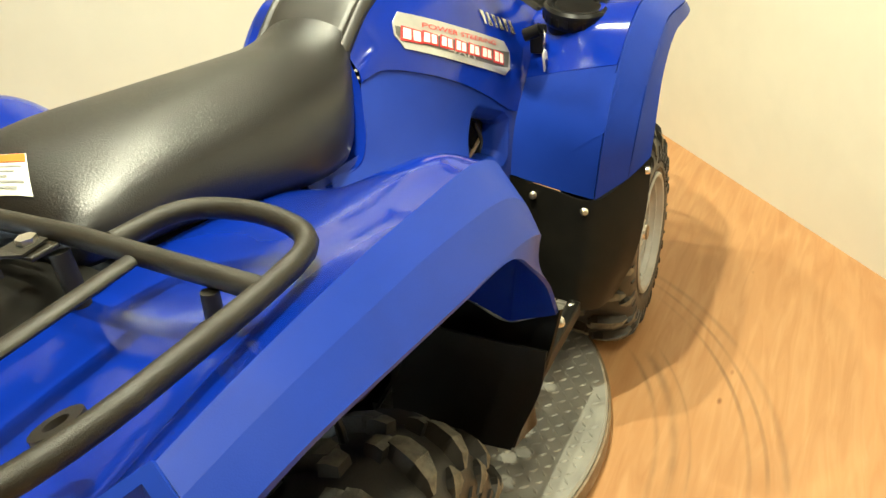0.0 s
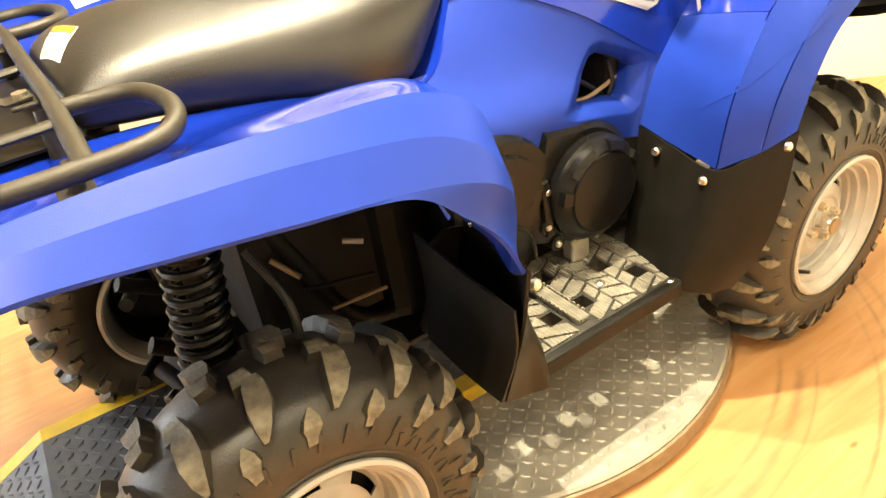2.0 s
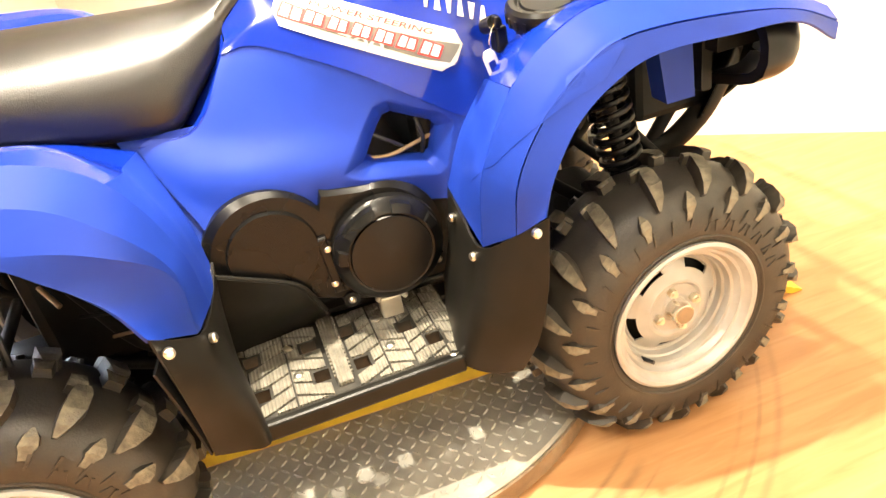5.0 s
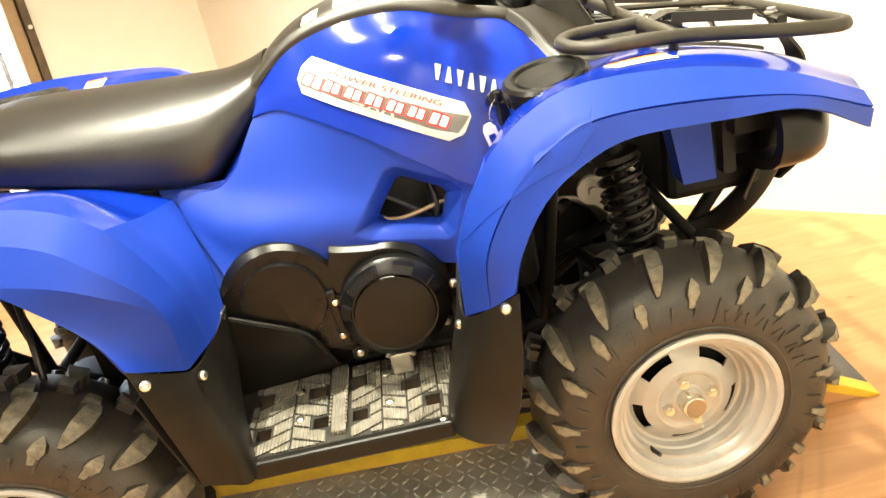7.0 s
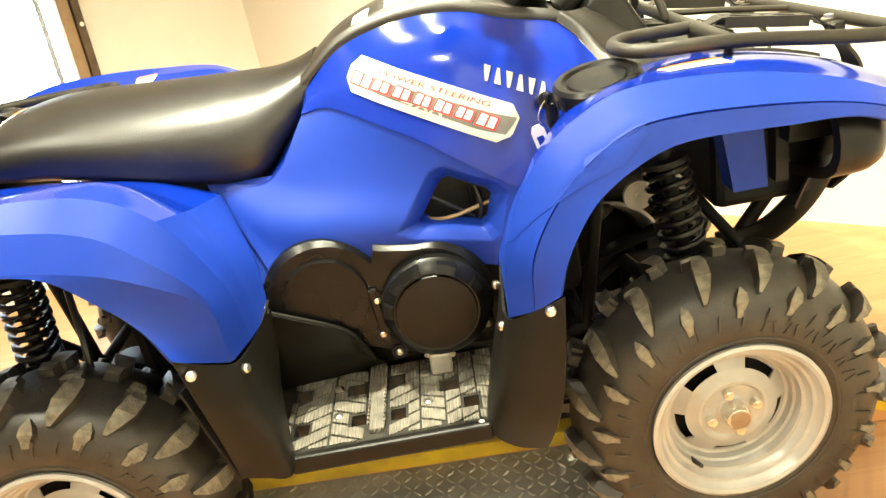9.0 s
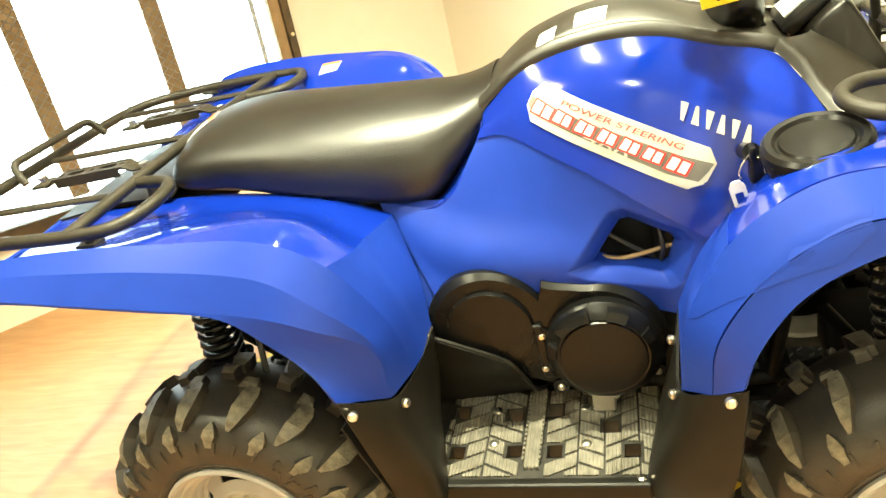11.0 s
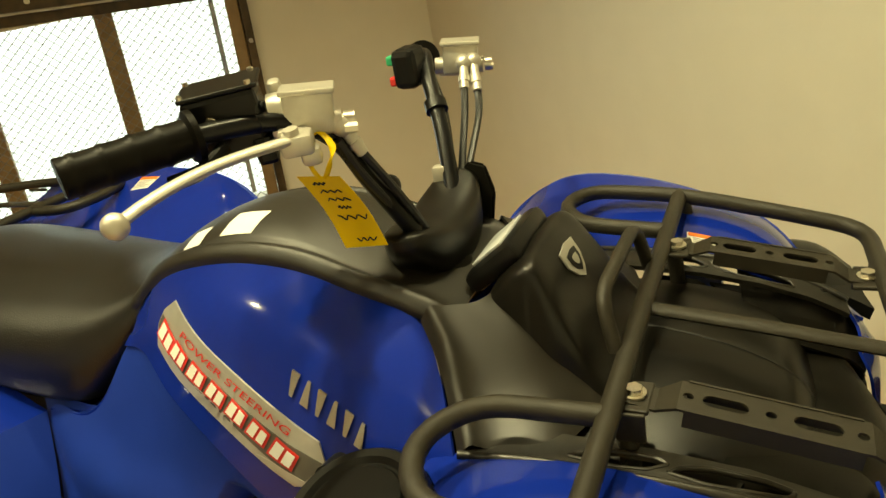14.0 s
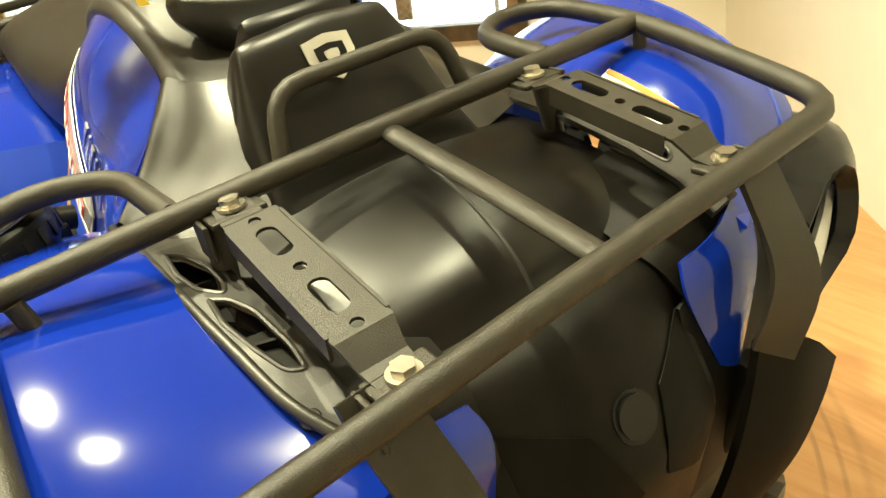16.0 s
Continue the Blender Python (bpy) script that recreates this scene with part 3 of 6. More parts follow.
for side in (-1, 1):
    bm = shell(sheet(SIDE_UP, 36, 14, side), 0.004)
    part("tank_side_cover", bm, BLUE, bike, "glossy blue plastic tank side cover")
    bm = sheet(SIDE_LOW, 48, 22, side)
    opening_cut(bm, side)
    part("side_panel", bm, BLUEM, bike, "satin blue lower side panel with air opening", auto=62)
    up_far = 0.0 if side < 0 else 0.09   # the far fender stands a little higher
    def lifted(rows_):
        return [[(x, y, z + up_far * max(0, -y - .17) * min(1, max(0, (.46 - x) * 4))) for x, y, z in row] for row in rows_]
    rear_top = lifted(REAR_TOP)
    part("rear_fender", shell(sheet([row[2:] for row in rear_top], 42, 18, side), 0.004), BLUE, bike, "glossy blue rear fender top", auto=60)
    part("rear_fender_front", shell(sheet([row[:3] for row in rear_top], 16, 18, side), 0.004), BLUEM, bike, "satin blue front of the rear fender", auto=60)
    for nm, rows_, lb in (("rear_fender_flare", [REAR_TOP[3], CREASE], "satin blue rear fender flare, scuffed"), ("rear_fender_band", [CREASE, TAPER], "satin blue outer band, tapering to a point"),
                          ("rear_fender_lip", [TAPER, ARCH], "satin blue lower face of the fender flare")):
        part(nm, shell(sheet(lifted(rows_), 48, 5, side), 0.006), BLUEM, bike, lb, auto=60)
    near_y = lambda x, y: y * (1 - (0.20 * min(1, max(0, (x - 1.15) / .42)) if side > 0 else 0))
    front_top, front_flare = [[[(x - (.04 * max(0, x - 1.15) + (.42 * max(0, x - 1.42) if y < -.34 else 0) if side > 0 else 0), near_y(x, y) if y < -.30 else y, z) for x, y, z in row] for row in rows_] for rows_ in (FRONT_TOP, FRONT_FLARE)]
    part("front_fender", shell(sheet([row[2:] for row in front_top], 36, 16, side), 0.004), BLUE, bike, "glossy blue front fender top")
    part("front_lower_panel", shell(sheet([row[:3] for row in front_top], 14, 16, side), 0.004), BLUEM, bike, "satin blue lower fender panel")
    part("front_fender_flare", shell(sheet(front_flare[:2], 42, 5, side), 0.006), BLUEM, bike, "satin blue front fender flare", auto=60)
    part("front_fender_lip", shell(sheet(front_flare[1:], 42, 5, side), 0.006), BLUEM, bike, "satin blue lower face of the front flare", auto=60)
    bm = sheet([[(.34, -.148, .815), (.385, -.205, .700), (.412, -.262, .590)], [(.48, -.160, .812), (.475, -.212, .700), (.480, -.232, .610)]], 10, 4, side)
    part("seam_panel", shell(bm, .003), BLUEM, bike, "blue panel behind the seam")
    bm = sheet([[(.572, -.100, .952), (.548, -.136, .890), (.475, -.170, .808), (.376, -.170, .800)], [(.556, -.060, .945), (.528, -.088, .882), (.452, -.120, .800), (.36, -.120, .790)]], 14, 3, side)
    part("panel_flange", shell(bm, .003), BLUE, bike, "blue flange of the side panel behind the seat")
    # rear end cap of the fender
    bm = bmesh.new()
    s = side
    prof = [(-.290, .550, .893), (-.285, .525, .928), (-.275, .498, .943), (-.32, .440, .902), (-.34, .325, .888), (-.34, .21, .890)]
    top = [bm.verts.new((x, s * y, z)) for x, y, z in prof]
    mid = [bm.verts.new((x - 0.010, s * y, z - 0.008)) for x, y, z in prof]
    low = [bm.verts.new((x - 0.016, s * (y * 0.985), 0.858)) for x, y, z in prof]
    for a, b in ((top, mid), (mid, low)):
        for k in range(5):
            q = (a[k], b[k], b[k + 1], a[k + 1])
            bm.faces.new(q if s < 0 else q[::-1])
    part("rear_fender_end", shell(bm, 0.005), BLUEM, bike, "blue rear end of the fender")

# black cover over the tank, between the side covers
COVER = [(.560, -.105, .950, .985), (.655, -.108, 1.018, 1.052), (.77, -.112, 1.046, 1.088), (.88, -.114, 1.042, 1.080), (.98, -.117, 1.010, 1.035), (1.06, -.128, .990, 1.006), (1.10, -.128, .968, .990)]
bm = bmesh.new()
rows = []
for f_, lift in ((1.00, 0.0), (1.0, 0.012), (0.90, 0.024), (0.80, 0.020), (0.70, 0.40), (0.45, 0.80), (0.0, 1.0), (-0.45, 0.80), (-0.70, 0.40), (-0.80, 0.020), (-0.90, 0.024), (-1.0, 0.012), (-1.0, 0.0)):
    line = []
    for x, y, lo, hi in COVER:
        z = lo + (lift if lift < 0.1 else 0.018 + (hi - lo - 0.018) * lift)
        line.append((x, y * f_, z))
    rows.append(line)
bm = sheet(rows, 30, 60, -1)
part("tank_top_cover", shell(bm, 0.004), COVERM, bike, "black plastic tank top cover with rolled edges")

# front centre cover, meter housing and lid
HALF_COVER = [[(1.064, -.137, .994), (1.094, -.170, .962), (1.116, -.205, .926), (1.138, -.246, .896)],
              [(1.074, -.130, 1.010), (1.106, -.161, .979), (1.127, -.196, .942), (1.150, -.238, .911)],
              [(1.088, -.117, 1.005), (1.122, -.146, .970), (1.147, -.182, .934), (1.174, -.228, .902)],
              [(1.125, -.092, 1.002), (1.170, -.110, .972), (1.212, -.140, .932), (1.240, -.200, .898)],
              [(1.140, 0, 1.000), (1.190, 0, .985), (1.240, 0, .935), (1.290, 0, .890)]]
bm = sheet(HALF_COVER + [[(x, -y, z) for x, y, z in row] for row in HALF_COVER[-2::-1]], 16, 64, 1)
part("front_centre_cover", shell(bm, 0.004), COVERM, bike, "black plastic front centre cover")
LID = [(1.19, .896, .878), (1.28, .908, .880), (1.38, .896, .868), (1.455, .866, .842), (1.49, .815, .800)]
bm = sheet([[(x - .015 * abs(f_), .195 * f_, a * (1 - f_ * f_) + b * f_ * f_) for x, a, b in LID] for f_ in (-1, -.8, -.5, 0, .5, .8, 1)], 24, 36, 1)
part("front_lid", shell(bm, 0.004), LIDM, bike, "black domed front access lid", auto=60)
NOSE = [(1.455, .838), (1.525, .826), (1.562, .782), (1.586, .738), (1.597, .695), (1.578, .590)]
bm = sheet([[(x - .030 * f_ * f_ * min(1, k / 2), .118 * f_, z - .006 * f_ * f_) for k, (x, z) in enumerate(NOSE)] for f_ in (-1, -.8, -.45, 0, .45, .8, 1)], 24, 24, 1)
part("nose", shell(bm, 0.005), BLACKM, bike, "black plastic nose with an emblem", auto=40)
# added dark box that closes the see-through gap behind the nose
bm = bmesh.new()
box(bm, 1.42, 0, .68, .20, .42, .20, bevel=.02)
part("front_carrier", bm, FRAME, bike, "added black filler box behind the nose", smooth=False)
for s in (-1, 1):
    bm = sheet([[(1.40, -.100, .862), (1.47, -.100, .838), (1.515, -.105, .822), (1.535, -.112, .800)], [(1.39, -.170, .868), (1.46, -.168, .856), (1.512, -.155, .832), (1.538, -.140, .805)],
                [(1.38, -.242, .872), (1.45, -.240, .862), (1.510, -.210, .842), (1.540, -.170, .812)]], 12, 10, s)
    part("nose_side", shell(bm, .004), BLACKM, bike, "black nose side panel")
    COWL = [[(1.528, -.118, .828), (1.542, -.112, .795), (1.554, -.138, .718)],
            [(1.528, -.165, .836), (1.552, -.160, .800), (1.560, -.155, .710)],
            [(1.500, -.240, .848), (1.545, -.202, .802), (1.556, -.166, .716)] if s > 0 else [(1.500, -.285, .846), (1.555, -.255, .800), (1.560, -.190, .716)]]
    part("front_cowl", shell(sheet(COWL, 14, 10, s), .004), BLUE, bike, "glossy blue front cowl")
    STRUT = [[(1.540, -.170, .905), (1.562, -.165, .872), (1.588, -.158, .828), (1.590, -.152, .790), (1.580, -.150, .744)],
             [(1.542, -.215, .903), (1.566, -.212, .866), (1.598, -.203, .824), (1.608, -.196, .785), (1.606, -.172, .732)]]
    part("rack_strut", shell(sheet(STRUT, 20, 2, s), .006), RACK, bike, "flat black steel strut below the front rack", auto=30)
    GUARD = [[(1.578, -.154, .748), (1.585, -.130, .690), (1.587, -.100, .630), (1.575, -.070, .550)],
             [(1.592, -.205, .730), (1.600, -.182, .672), (1.600, -.148, .615), (1.580, -.105, .550)],
             [(1.597, -.247, .684), (1.602, -.218, .648), (1.600, -.182, .603), (1.584, -.138, .553)]]
    # two added dark sheets keep the gaps behind the guard from showing bright floor
    bm = sheet([[(1.50, -.15, .84), (1.53, -.15, .70), (1.50, -.12, .52)], [(1.49, -.24, .85), (1.52, -.23, .72), (1.49, -.18, .54)], [(1.47, -.31, .82), (1.49, -.30, .74), (1.46, -.24, .58)]], 8, 8, s)
    part("inner_panel", shell(bm, .004), FRAME, bike, "added black filler sheet behind the guard")
    bm = sheet([[(1.535, -.105, .79), (1.545, -.105, .70), (1.535, -.08, .54)], [(1.525, -.165, .80), (1.545, -.160, .70), (1.540, -.11, .55)], [(1.505, -.305, .80), (1.528, -.305, .68), (1.52, -.235, .53)] if s > 0 else [(1.505, -.235, .80), (1.53, -.215, .70), (1.53, -.14, .55)]], 8, 8, s)
    part("guard_backing", shell(bm, .004), FRAME, bike, "added black filler sheet behind the guard plate")
    part("front_guard", shell(sheet(GUARD, 20, 6, s), .010), GUARDM, bike, "black steel front guard plate")
prof = [(1.118, .985), (1.135, 1.012), (1.165, 1.038), (1.188, 1.040), (1.213, 1.000), (1.250, .935), (1.290, .885)]
rows = []
for y, drop, pull in ((-.118, .110, .012), (-.100, .055, .008), (-.088, .014, .004), (-.074, .003, 0), (-.040, .0, 0), (0, -.003, 0), (.040, .0, 0), (.074, .003, 0), (.088, .014, .004), (.100, .055, .008), (.118, .110, .012)):
    rows.append([(x + pull * (1 if k < 3 else -.5), y * (1 + .45 * max(0, k - 3) / 3), max(.872, z - drop)) for k, (x, z) in enumerate(prof)])
part("meter_housing", sheet(rows, 24, 50, 1), LIDM, bike, "black meter housing", auto=40)
bm = bmesh.new()
mm2 = Matrix.Translation((1.128, 0, 1.022)) @ Matrix.Rotation(radians(-38), 4, "Y")
box(bm, 0, 0, 0, .085, .125, .028, bevel=0.010)
bm.transform(mm2)
part("meter_bezel", bm, BLACKG, bike, "glossy black meter bezel")
bm = bmesh.new()
box(bm, -.002, 0, .016, .050, .085, .004, bevel=0.001)
bm.transform(mm2)
part("meter_screen", bm, CLEAR, bike, "grey meter display")


def wheel(width, name):
    """A wheel whose outer face looks to -y, with its axle at the origin."""
    w = tagged(new(name), "knobbly black quad tyre on a silver steel rim")
    R, h = 0.290, width / 2
    bm = bmesh.new()
    lathe(bm, [(.140, -h + .045), (.150, -h + .024), (.161, -h + .010), (.178, -h + .002), (.205, -h), (.235, -h + .004), (.262, -h + .024), (.278, -h + .052), (.286, -h + .085),
               (R, 0), (.286, h - .085), (.278, h - .052), (.262, h - .024), (.235, h - .004), (.205, h), (.178, h - .010), (.150, h - .045)], 72)
    bmesh.ops.recalc_face_normals(bm, faces=bm.faces[:])
    part("tyre", bm, RUBBER, w, "black tyre with worn knobbly lugs", auto=35)
    n = 17
    lug_rnd = random.Random(7)

    def block(name, s, stations, rake, copies, shift, top_mat=1):
        """One raised rubber block, repeated round the tyre."""
        for variant in range(2):
            jit = lug_rnd.uniform(.94, 1.10) * (1.32 if width > .22 else 1.0)
            bm = bmesh.new()
            base, top = [], []
            for rr, yy, wd, up, out in stations:
                for e in (-1, 1):
                    lean = -(.284 - rr) * rake - yy * .0
                    for ring, f_, u_, o_ in ((base, .5, -.004, -.002), (top, .40, up, out)):
                        a = e * wd * f_ * jit / rr + lean
                        ring.append(bm.verts.new(((rr + u_) * math.cos(a), s * (yy + o_), (rr + u_) * math.sin(a))))
            for k2 in range(len(stations) - 1):
                i0 = 2 * k2
                bm.faces.new((top[i0], top[i0 + 1], top[i0 + 3], top[i0 + 2])).material_index = top_mat
                bm.faces.new((base[i0], top[i0], top[i0 + 2], base[i0 + 2]))
                bm.faces.new((base[i0 + 1], base[i0 + 3], top[i0 + 3], top[i0 + 1]))
            bm.faces.new((base[0], base[1], top[1], top[0]))
            bm.faces.new((base[-2], top[-2], top[-1], base[-1]))
            bmesh.ops.recalc_face_normals(bm, faces=bm.faces[:])
            first = part(name, bm, [RUBBER, LUG], w, smooth=False)
            for k in range(variant, copies, 2):
                ob = first if k == variant else new(name, first.data)
                ob.parent = w
                ob.matrix_basis = Matrix.Rotation(-(2 * math.pi * (k + shift) / copies + lug_rnd.uniform(-.012, .012)), 4, "Y")

    for s in (-1, 1):
        off = .5 if s > 0 else 0
        block("shoulder_lug", s, ((.289, h - .092, .020, .018, .002), (.287, h - .076, .030, .020, .004), (.279, h - .050, .033, .019, .010), (.267, h - .030, .022, .014, .012), (.256, h - .016, .007, .005, .006)), -2.6, n, off)
        block("sidewall_lug", s, ((.265, h - .027, .004, .004, .005), (.258, h - .018, .020, .004, .009), (.248, h - .010, .026, .002, .008), (.240, h - .006, .018, .0, .005), (.224, h - .001, .013, .0, .0015)), -1.0, n, off + .46)
        block("sidewall_rib", s, ((.236, h - .004, .006, .0, .0035), (.222, h - .001, .005, .0, .003), (.206, h, .004, .0, .0005)), -1.0, 2 * n, off + .70, 0)
        block("tread_bar", s, ((.290, .002, .022, .016, 0), (.290, (h - .08) * .5, .026, .018, 0), (.287, h - .085, .030, .018, 0)), 0, n, off + .05)
    for k, (aa, wd) in enumerate(((62, .030), (50, .026), (38, .024), (26, .024), (14, .014), (4, .024))):   # raised brand letters, kept as plain bars
        bm = bmesh.new()
        a = radians(aa)
        for q in (-1, 1):
            box(bm, .200 * math.cos(a) + q * wd * .3 * math.sin(a), -h - .0002, .200 * math.sin(a) - q * wd * .3 * math.cos(a), .022, .003, .005, Matrix.Rotation(-a - q * .25, 4, "Y"))
        part("sidewall_bar", bm, RUBBER, w, smooth=False)
    bm = bmesh.new()
    lathe(bm, [(.174, -h + .007), (.174, -h + .002), (.177, -h), (.180, -h + .001), (.181, -h + .004)], 72)
    part("bead_ring", bm, RUBBER, w, "raised ring on the sidewall")
    # rim: lip, stepped barrel, dished disc with windows
    bm = bmesh.new()
    lathe(bm, [(0.1539, -h + .022), (0.1629, -h + .012), (0.1629, -h + .002), (0.1566, -h - .001), (0.1502, -h + .002), (0.1448, -h + .014), (0.1421, -h + .017), (0.1367, -h + .018), (0.1330, -h + .030), (0.1303, -h + .033), (0.1240, -h + .034), (0.1204, -h + .048),
               (0.1167, -h + .052), (0.1131, -h + .066)], 72)
    part("rim", bm, RIM, w, "silver painted steel rim barrel", auto=28)
    bm = bmesh.new()
    rings = lathe(bm, [(0.1140, -h + .064), (0.1086, -h + .066), (0.1041, -h + .062), (0.0870, -h + .0512), (0.0851, -h + .050), (0.0706, -h + .044), (0.0652, -h + .041), (0.0597, -h + .041), (0.0543, -h + .045), (0.0308, -h + .046), (0.0272, -h + .044), (0.0000, -h + .044)], 75)
    gone = []
    for f in bm.faces:
        c = f.calc_center_median()
        rr, a = math.hypot(c.x, c.z), math.degrees(math.atan2(c.z, c.x)) % 72
        if .086 < rr < .1059 and (17 if rr > .094 else 24) < a < (57 if rr > .094 else 50):
            gone.append(f)
    bmesh.ops.delete(bm, geom=gone, context="FACES")
    bm2 = bmesh.new()
    lathe(bm2, [(.150, h - .030), (.163, h - .014), (.163, h - .004), (.156, h - .001), (.150, h - .006), (.142, h - .030), (.128, h - .060), (.122, 0)], 72)
    part("inner_rim", bm2, RIM, w, "inner side of the silver rim", auto=28)
    part("rim_disc", shell(bm, .004), RIM, w, "silver wheel disc with five windows", auto=28)
    bm = bmesh.new()
    lathe(bm, [(.122, h - .04), (0.1104, -h + .085), (0.0000, -h + .085)], 32)
    part("brake_drum", bm, FRAME, w, "dark hub and brake behind the disc")
    bm = bmesh.new()
    lathe(bm, [(0.0244, -h + .046), (0.0240, -h + .022), (0.0213, -h + .015), (0.0181, -h + .014), (0, -h + .014)], 32)
    cap = part("hub_cap", bm, CHROME, w, "chrome hub cap")
    bm = bmesh.new()
    rod(bm, (0, -h + .0145, 0), (0, -h + .011, 0), .0185, 24)
    part("hub_emblem", bm, BRONZE, w, "round bronze hub emblem")
    for k in range(4):
        a = math.radians(90 * k)
        bm = bmesh.new()
        rod(bm, ((.043) * math.cos(a), -h + .048, (.043) * math.sin(a)), ((.043) * math.cos(a), -h + .033, (.043) * math.sin(a)), .0095, 6)
        rod(bm, ((.043) * math.cos(a), -h + .033, (.043) * math.sin(a)), ((.043) * math.cos(a), -h + .028, (.043) * math.sin(a)), .006, 10)
        part("wheel_nut", bm, STEEL, w)
    bm = bmesh.new()
    av = radians(215)
    rod(bm, (.127 * math.cos(av), -h + .05, .127 * math.sin(av)), (.114 * math.cos(av), -h + .012, .114 * math.sin(av)), .0055, 10, .004)
    part("valve", bm, HOSE, w, "black rubber tyre valve")
    return w


wr = wheel(0.235, "rear_wheel")
wr.parent = bike
wr.matrix_basis = pose(0, -.385, .296, 0, 12, 0)
wf = wheel(0.205, "front_wheel")
wf.parent = bike
wf.matrix_basis = pose(1.245, -.400, .296, 0, -14, 2)
copy_thing(wr, pose(0, .455, .296, 0, 12, 180))
copy_thing(wf, pose(1.190, .335, .296, 0, 30, 178))

# splash panels
SPLASH_F = [[(.885, -.262, .602), (.874, -.360, .586), (.870, -.455, .572), (.910, -.510, .608), (.957, -.552, .648)],
            [(.868, -.268, .500), (.852, -.355, .490), (.845, -.450, .480), (.885, -.502, .490), (.945, -.545, .510)],
            [(.845, -.270, .420), (.828, -.350, .410), (.818, -.438, .400), (.858, -.488, .395), (.925, -.525, .400)],
            [(.835, -.270, .350), (.818, -.350, .342), (.803, -.428, .332), (.842, -.470, .318), (.900, -.490, .315)]]
SPLASH_R = [[(.342, -.567, .670), (.370, -.512, .622), (.396, -.450, .584), (.418, -.370, .596), (.428, -.290, .612)],
            [(.345, -.540, .560), (.378, -.500, .520), (.412, -.455, .490), (.418, -.360, .500), (.412, -.270, .510)],
            [(.345, -.500, .440), (.385, -.488, .430), (.428, -.465, .420), (.412, -.355, .420), (.390, -.250, .420)],
            [(.343, -.474, .360), (.388, -.478, .352), (.432, -.474, .346), (.405, -.350, .346), (.370, -.235, .346)]]
for side in (-1, 1):
    part("front_splash_panel", shell(sheet(SPLASH_F, 24, 18, side), 0.005), BLACK, bike, "black plastic front splash panel")
    part("rear_splash_panel", shell(sheet(SPLASH_R, 24, 18, side), 0.005), BLACK, bike, "black plastic rear splash panel")
    for at, d in (((.932, .552, .626), (.2, 1, .1)), ((.856, .440, .550), (-.9, .4, .2)), ((.862, .322, .570), (-.9, .3, .2)), ((.360, .560, .634), (.3, .9, .2)), ((.409, .457, .570), (.9, .4, .2)), ((.425, .31, .60), (.9, .4, .2))):
        bolt("panel_bolt", bike, (at[0], at[1] * side, at[2]), (d[0], d[1] * side, d[2]), .0085, .006)
    # inner wheel liners
    bm = sheet([[(.325, -.55, .600), (.34, -.40, .585), (.35, -.24, .585)], [(.335, -.53, .50), (.345, -.40, .48), (.355, -.24, .48)], [(.335, -.475, .36), (.34, -.36, .345), (.345, -.235, .345)]], 8, 8, side)
    part("wheel_liner", shell(bm, .004), FRAME, bike, "black inner wheel liner")
    # lower engine guard above the footboard, leaning in towards its foot
    GUARD_E = [[(.352, -.284, .560), (.365, -.286, .580), (.402, -.286, .588), (.480, -.284, .553), (.556, -.282, .512), (.582, -.276, .468), (.596, -.262, .425)],
               [(.352, -.252, .460), (.370, -.252, .460), (.410, -.252, .460), (.480, -.250, .455), (.555, -.246, .440), (.588, -.236, .415), (.602, -.222, .390)],
               [(.352, -.190, .347), (.380, -.188, .347), (.420, -.186, .347), (.480, -.180, .347), (.550, -.170, .347), (.588, -.160, .347), (.608, -.150, .347)]]
    part("engine_guard", shell(sheet(GUARD_E, 36, 12, side), .006), BLACK, bike, "black plastic engine guard")
    bm = bmesh.new()
    tube(bm, [(x, -y * side, z) for x, y, z in GUARD_E[0]], .0045, 8, 6)
    part("guard_edge", bm, BLACK, bike, "rolled edge of the engine guard")

# engine side covers
def ring_cover(bm, cx, cz, outline, y0, y1, inset):
    vs0 = [bm.verts.new((x, y0, z)) for x, z in outline]
    vs1 = [bm.verts.new((x, y1 + .012, z)) for x, z in outline]
    vs2 = [bm.verts.new((cx + (x - cx) * inset, y1, cz + (z - cz) * inset)) for x, z in outline]
    n_ = len(outline)
    for a, b in ((vs0, vs1), (vs1, vs2)):
        for k in range(n_):
            bm.faces.new((a[k], a[(k + 1) % n_], b[(k + 1) % n_], b[k]))
    bm.faces.new(vs2)


def circle(cx, cz, r, n_=40, a0=0.0, a1=360.0):
    return [(cx + r * math.cos(radians(a0 + (a1 - a0) * k / n_)), cz + r * math.sin(radians(a0 + (a1 - a0) * k / n_))) for k in range(n_ if a1 - a0 >= 360 else n_ + 1)]


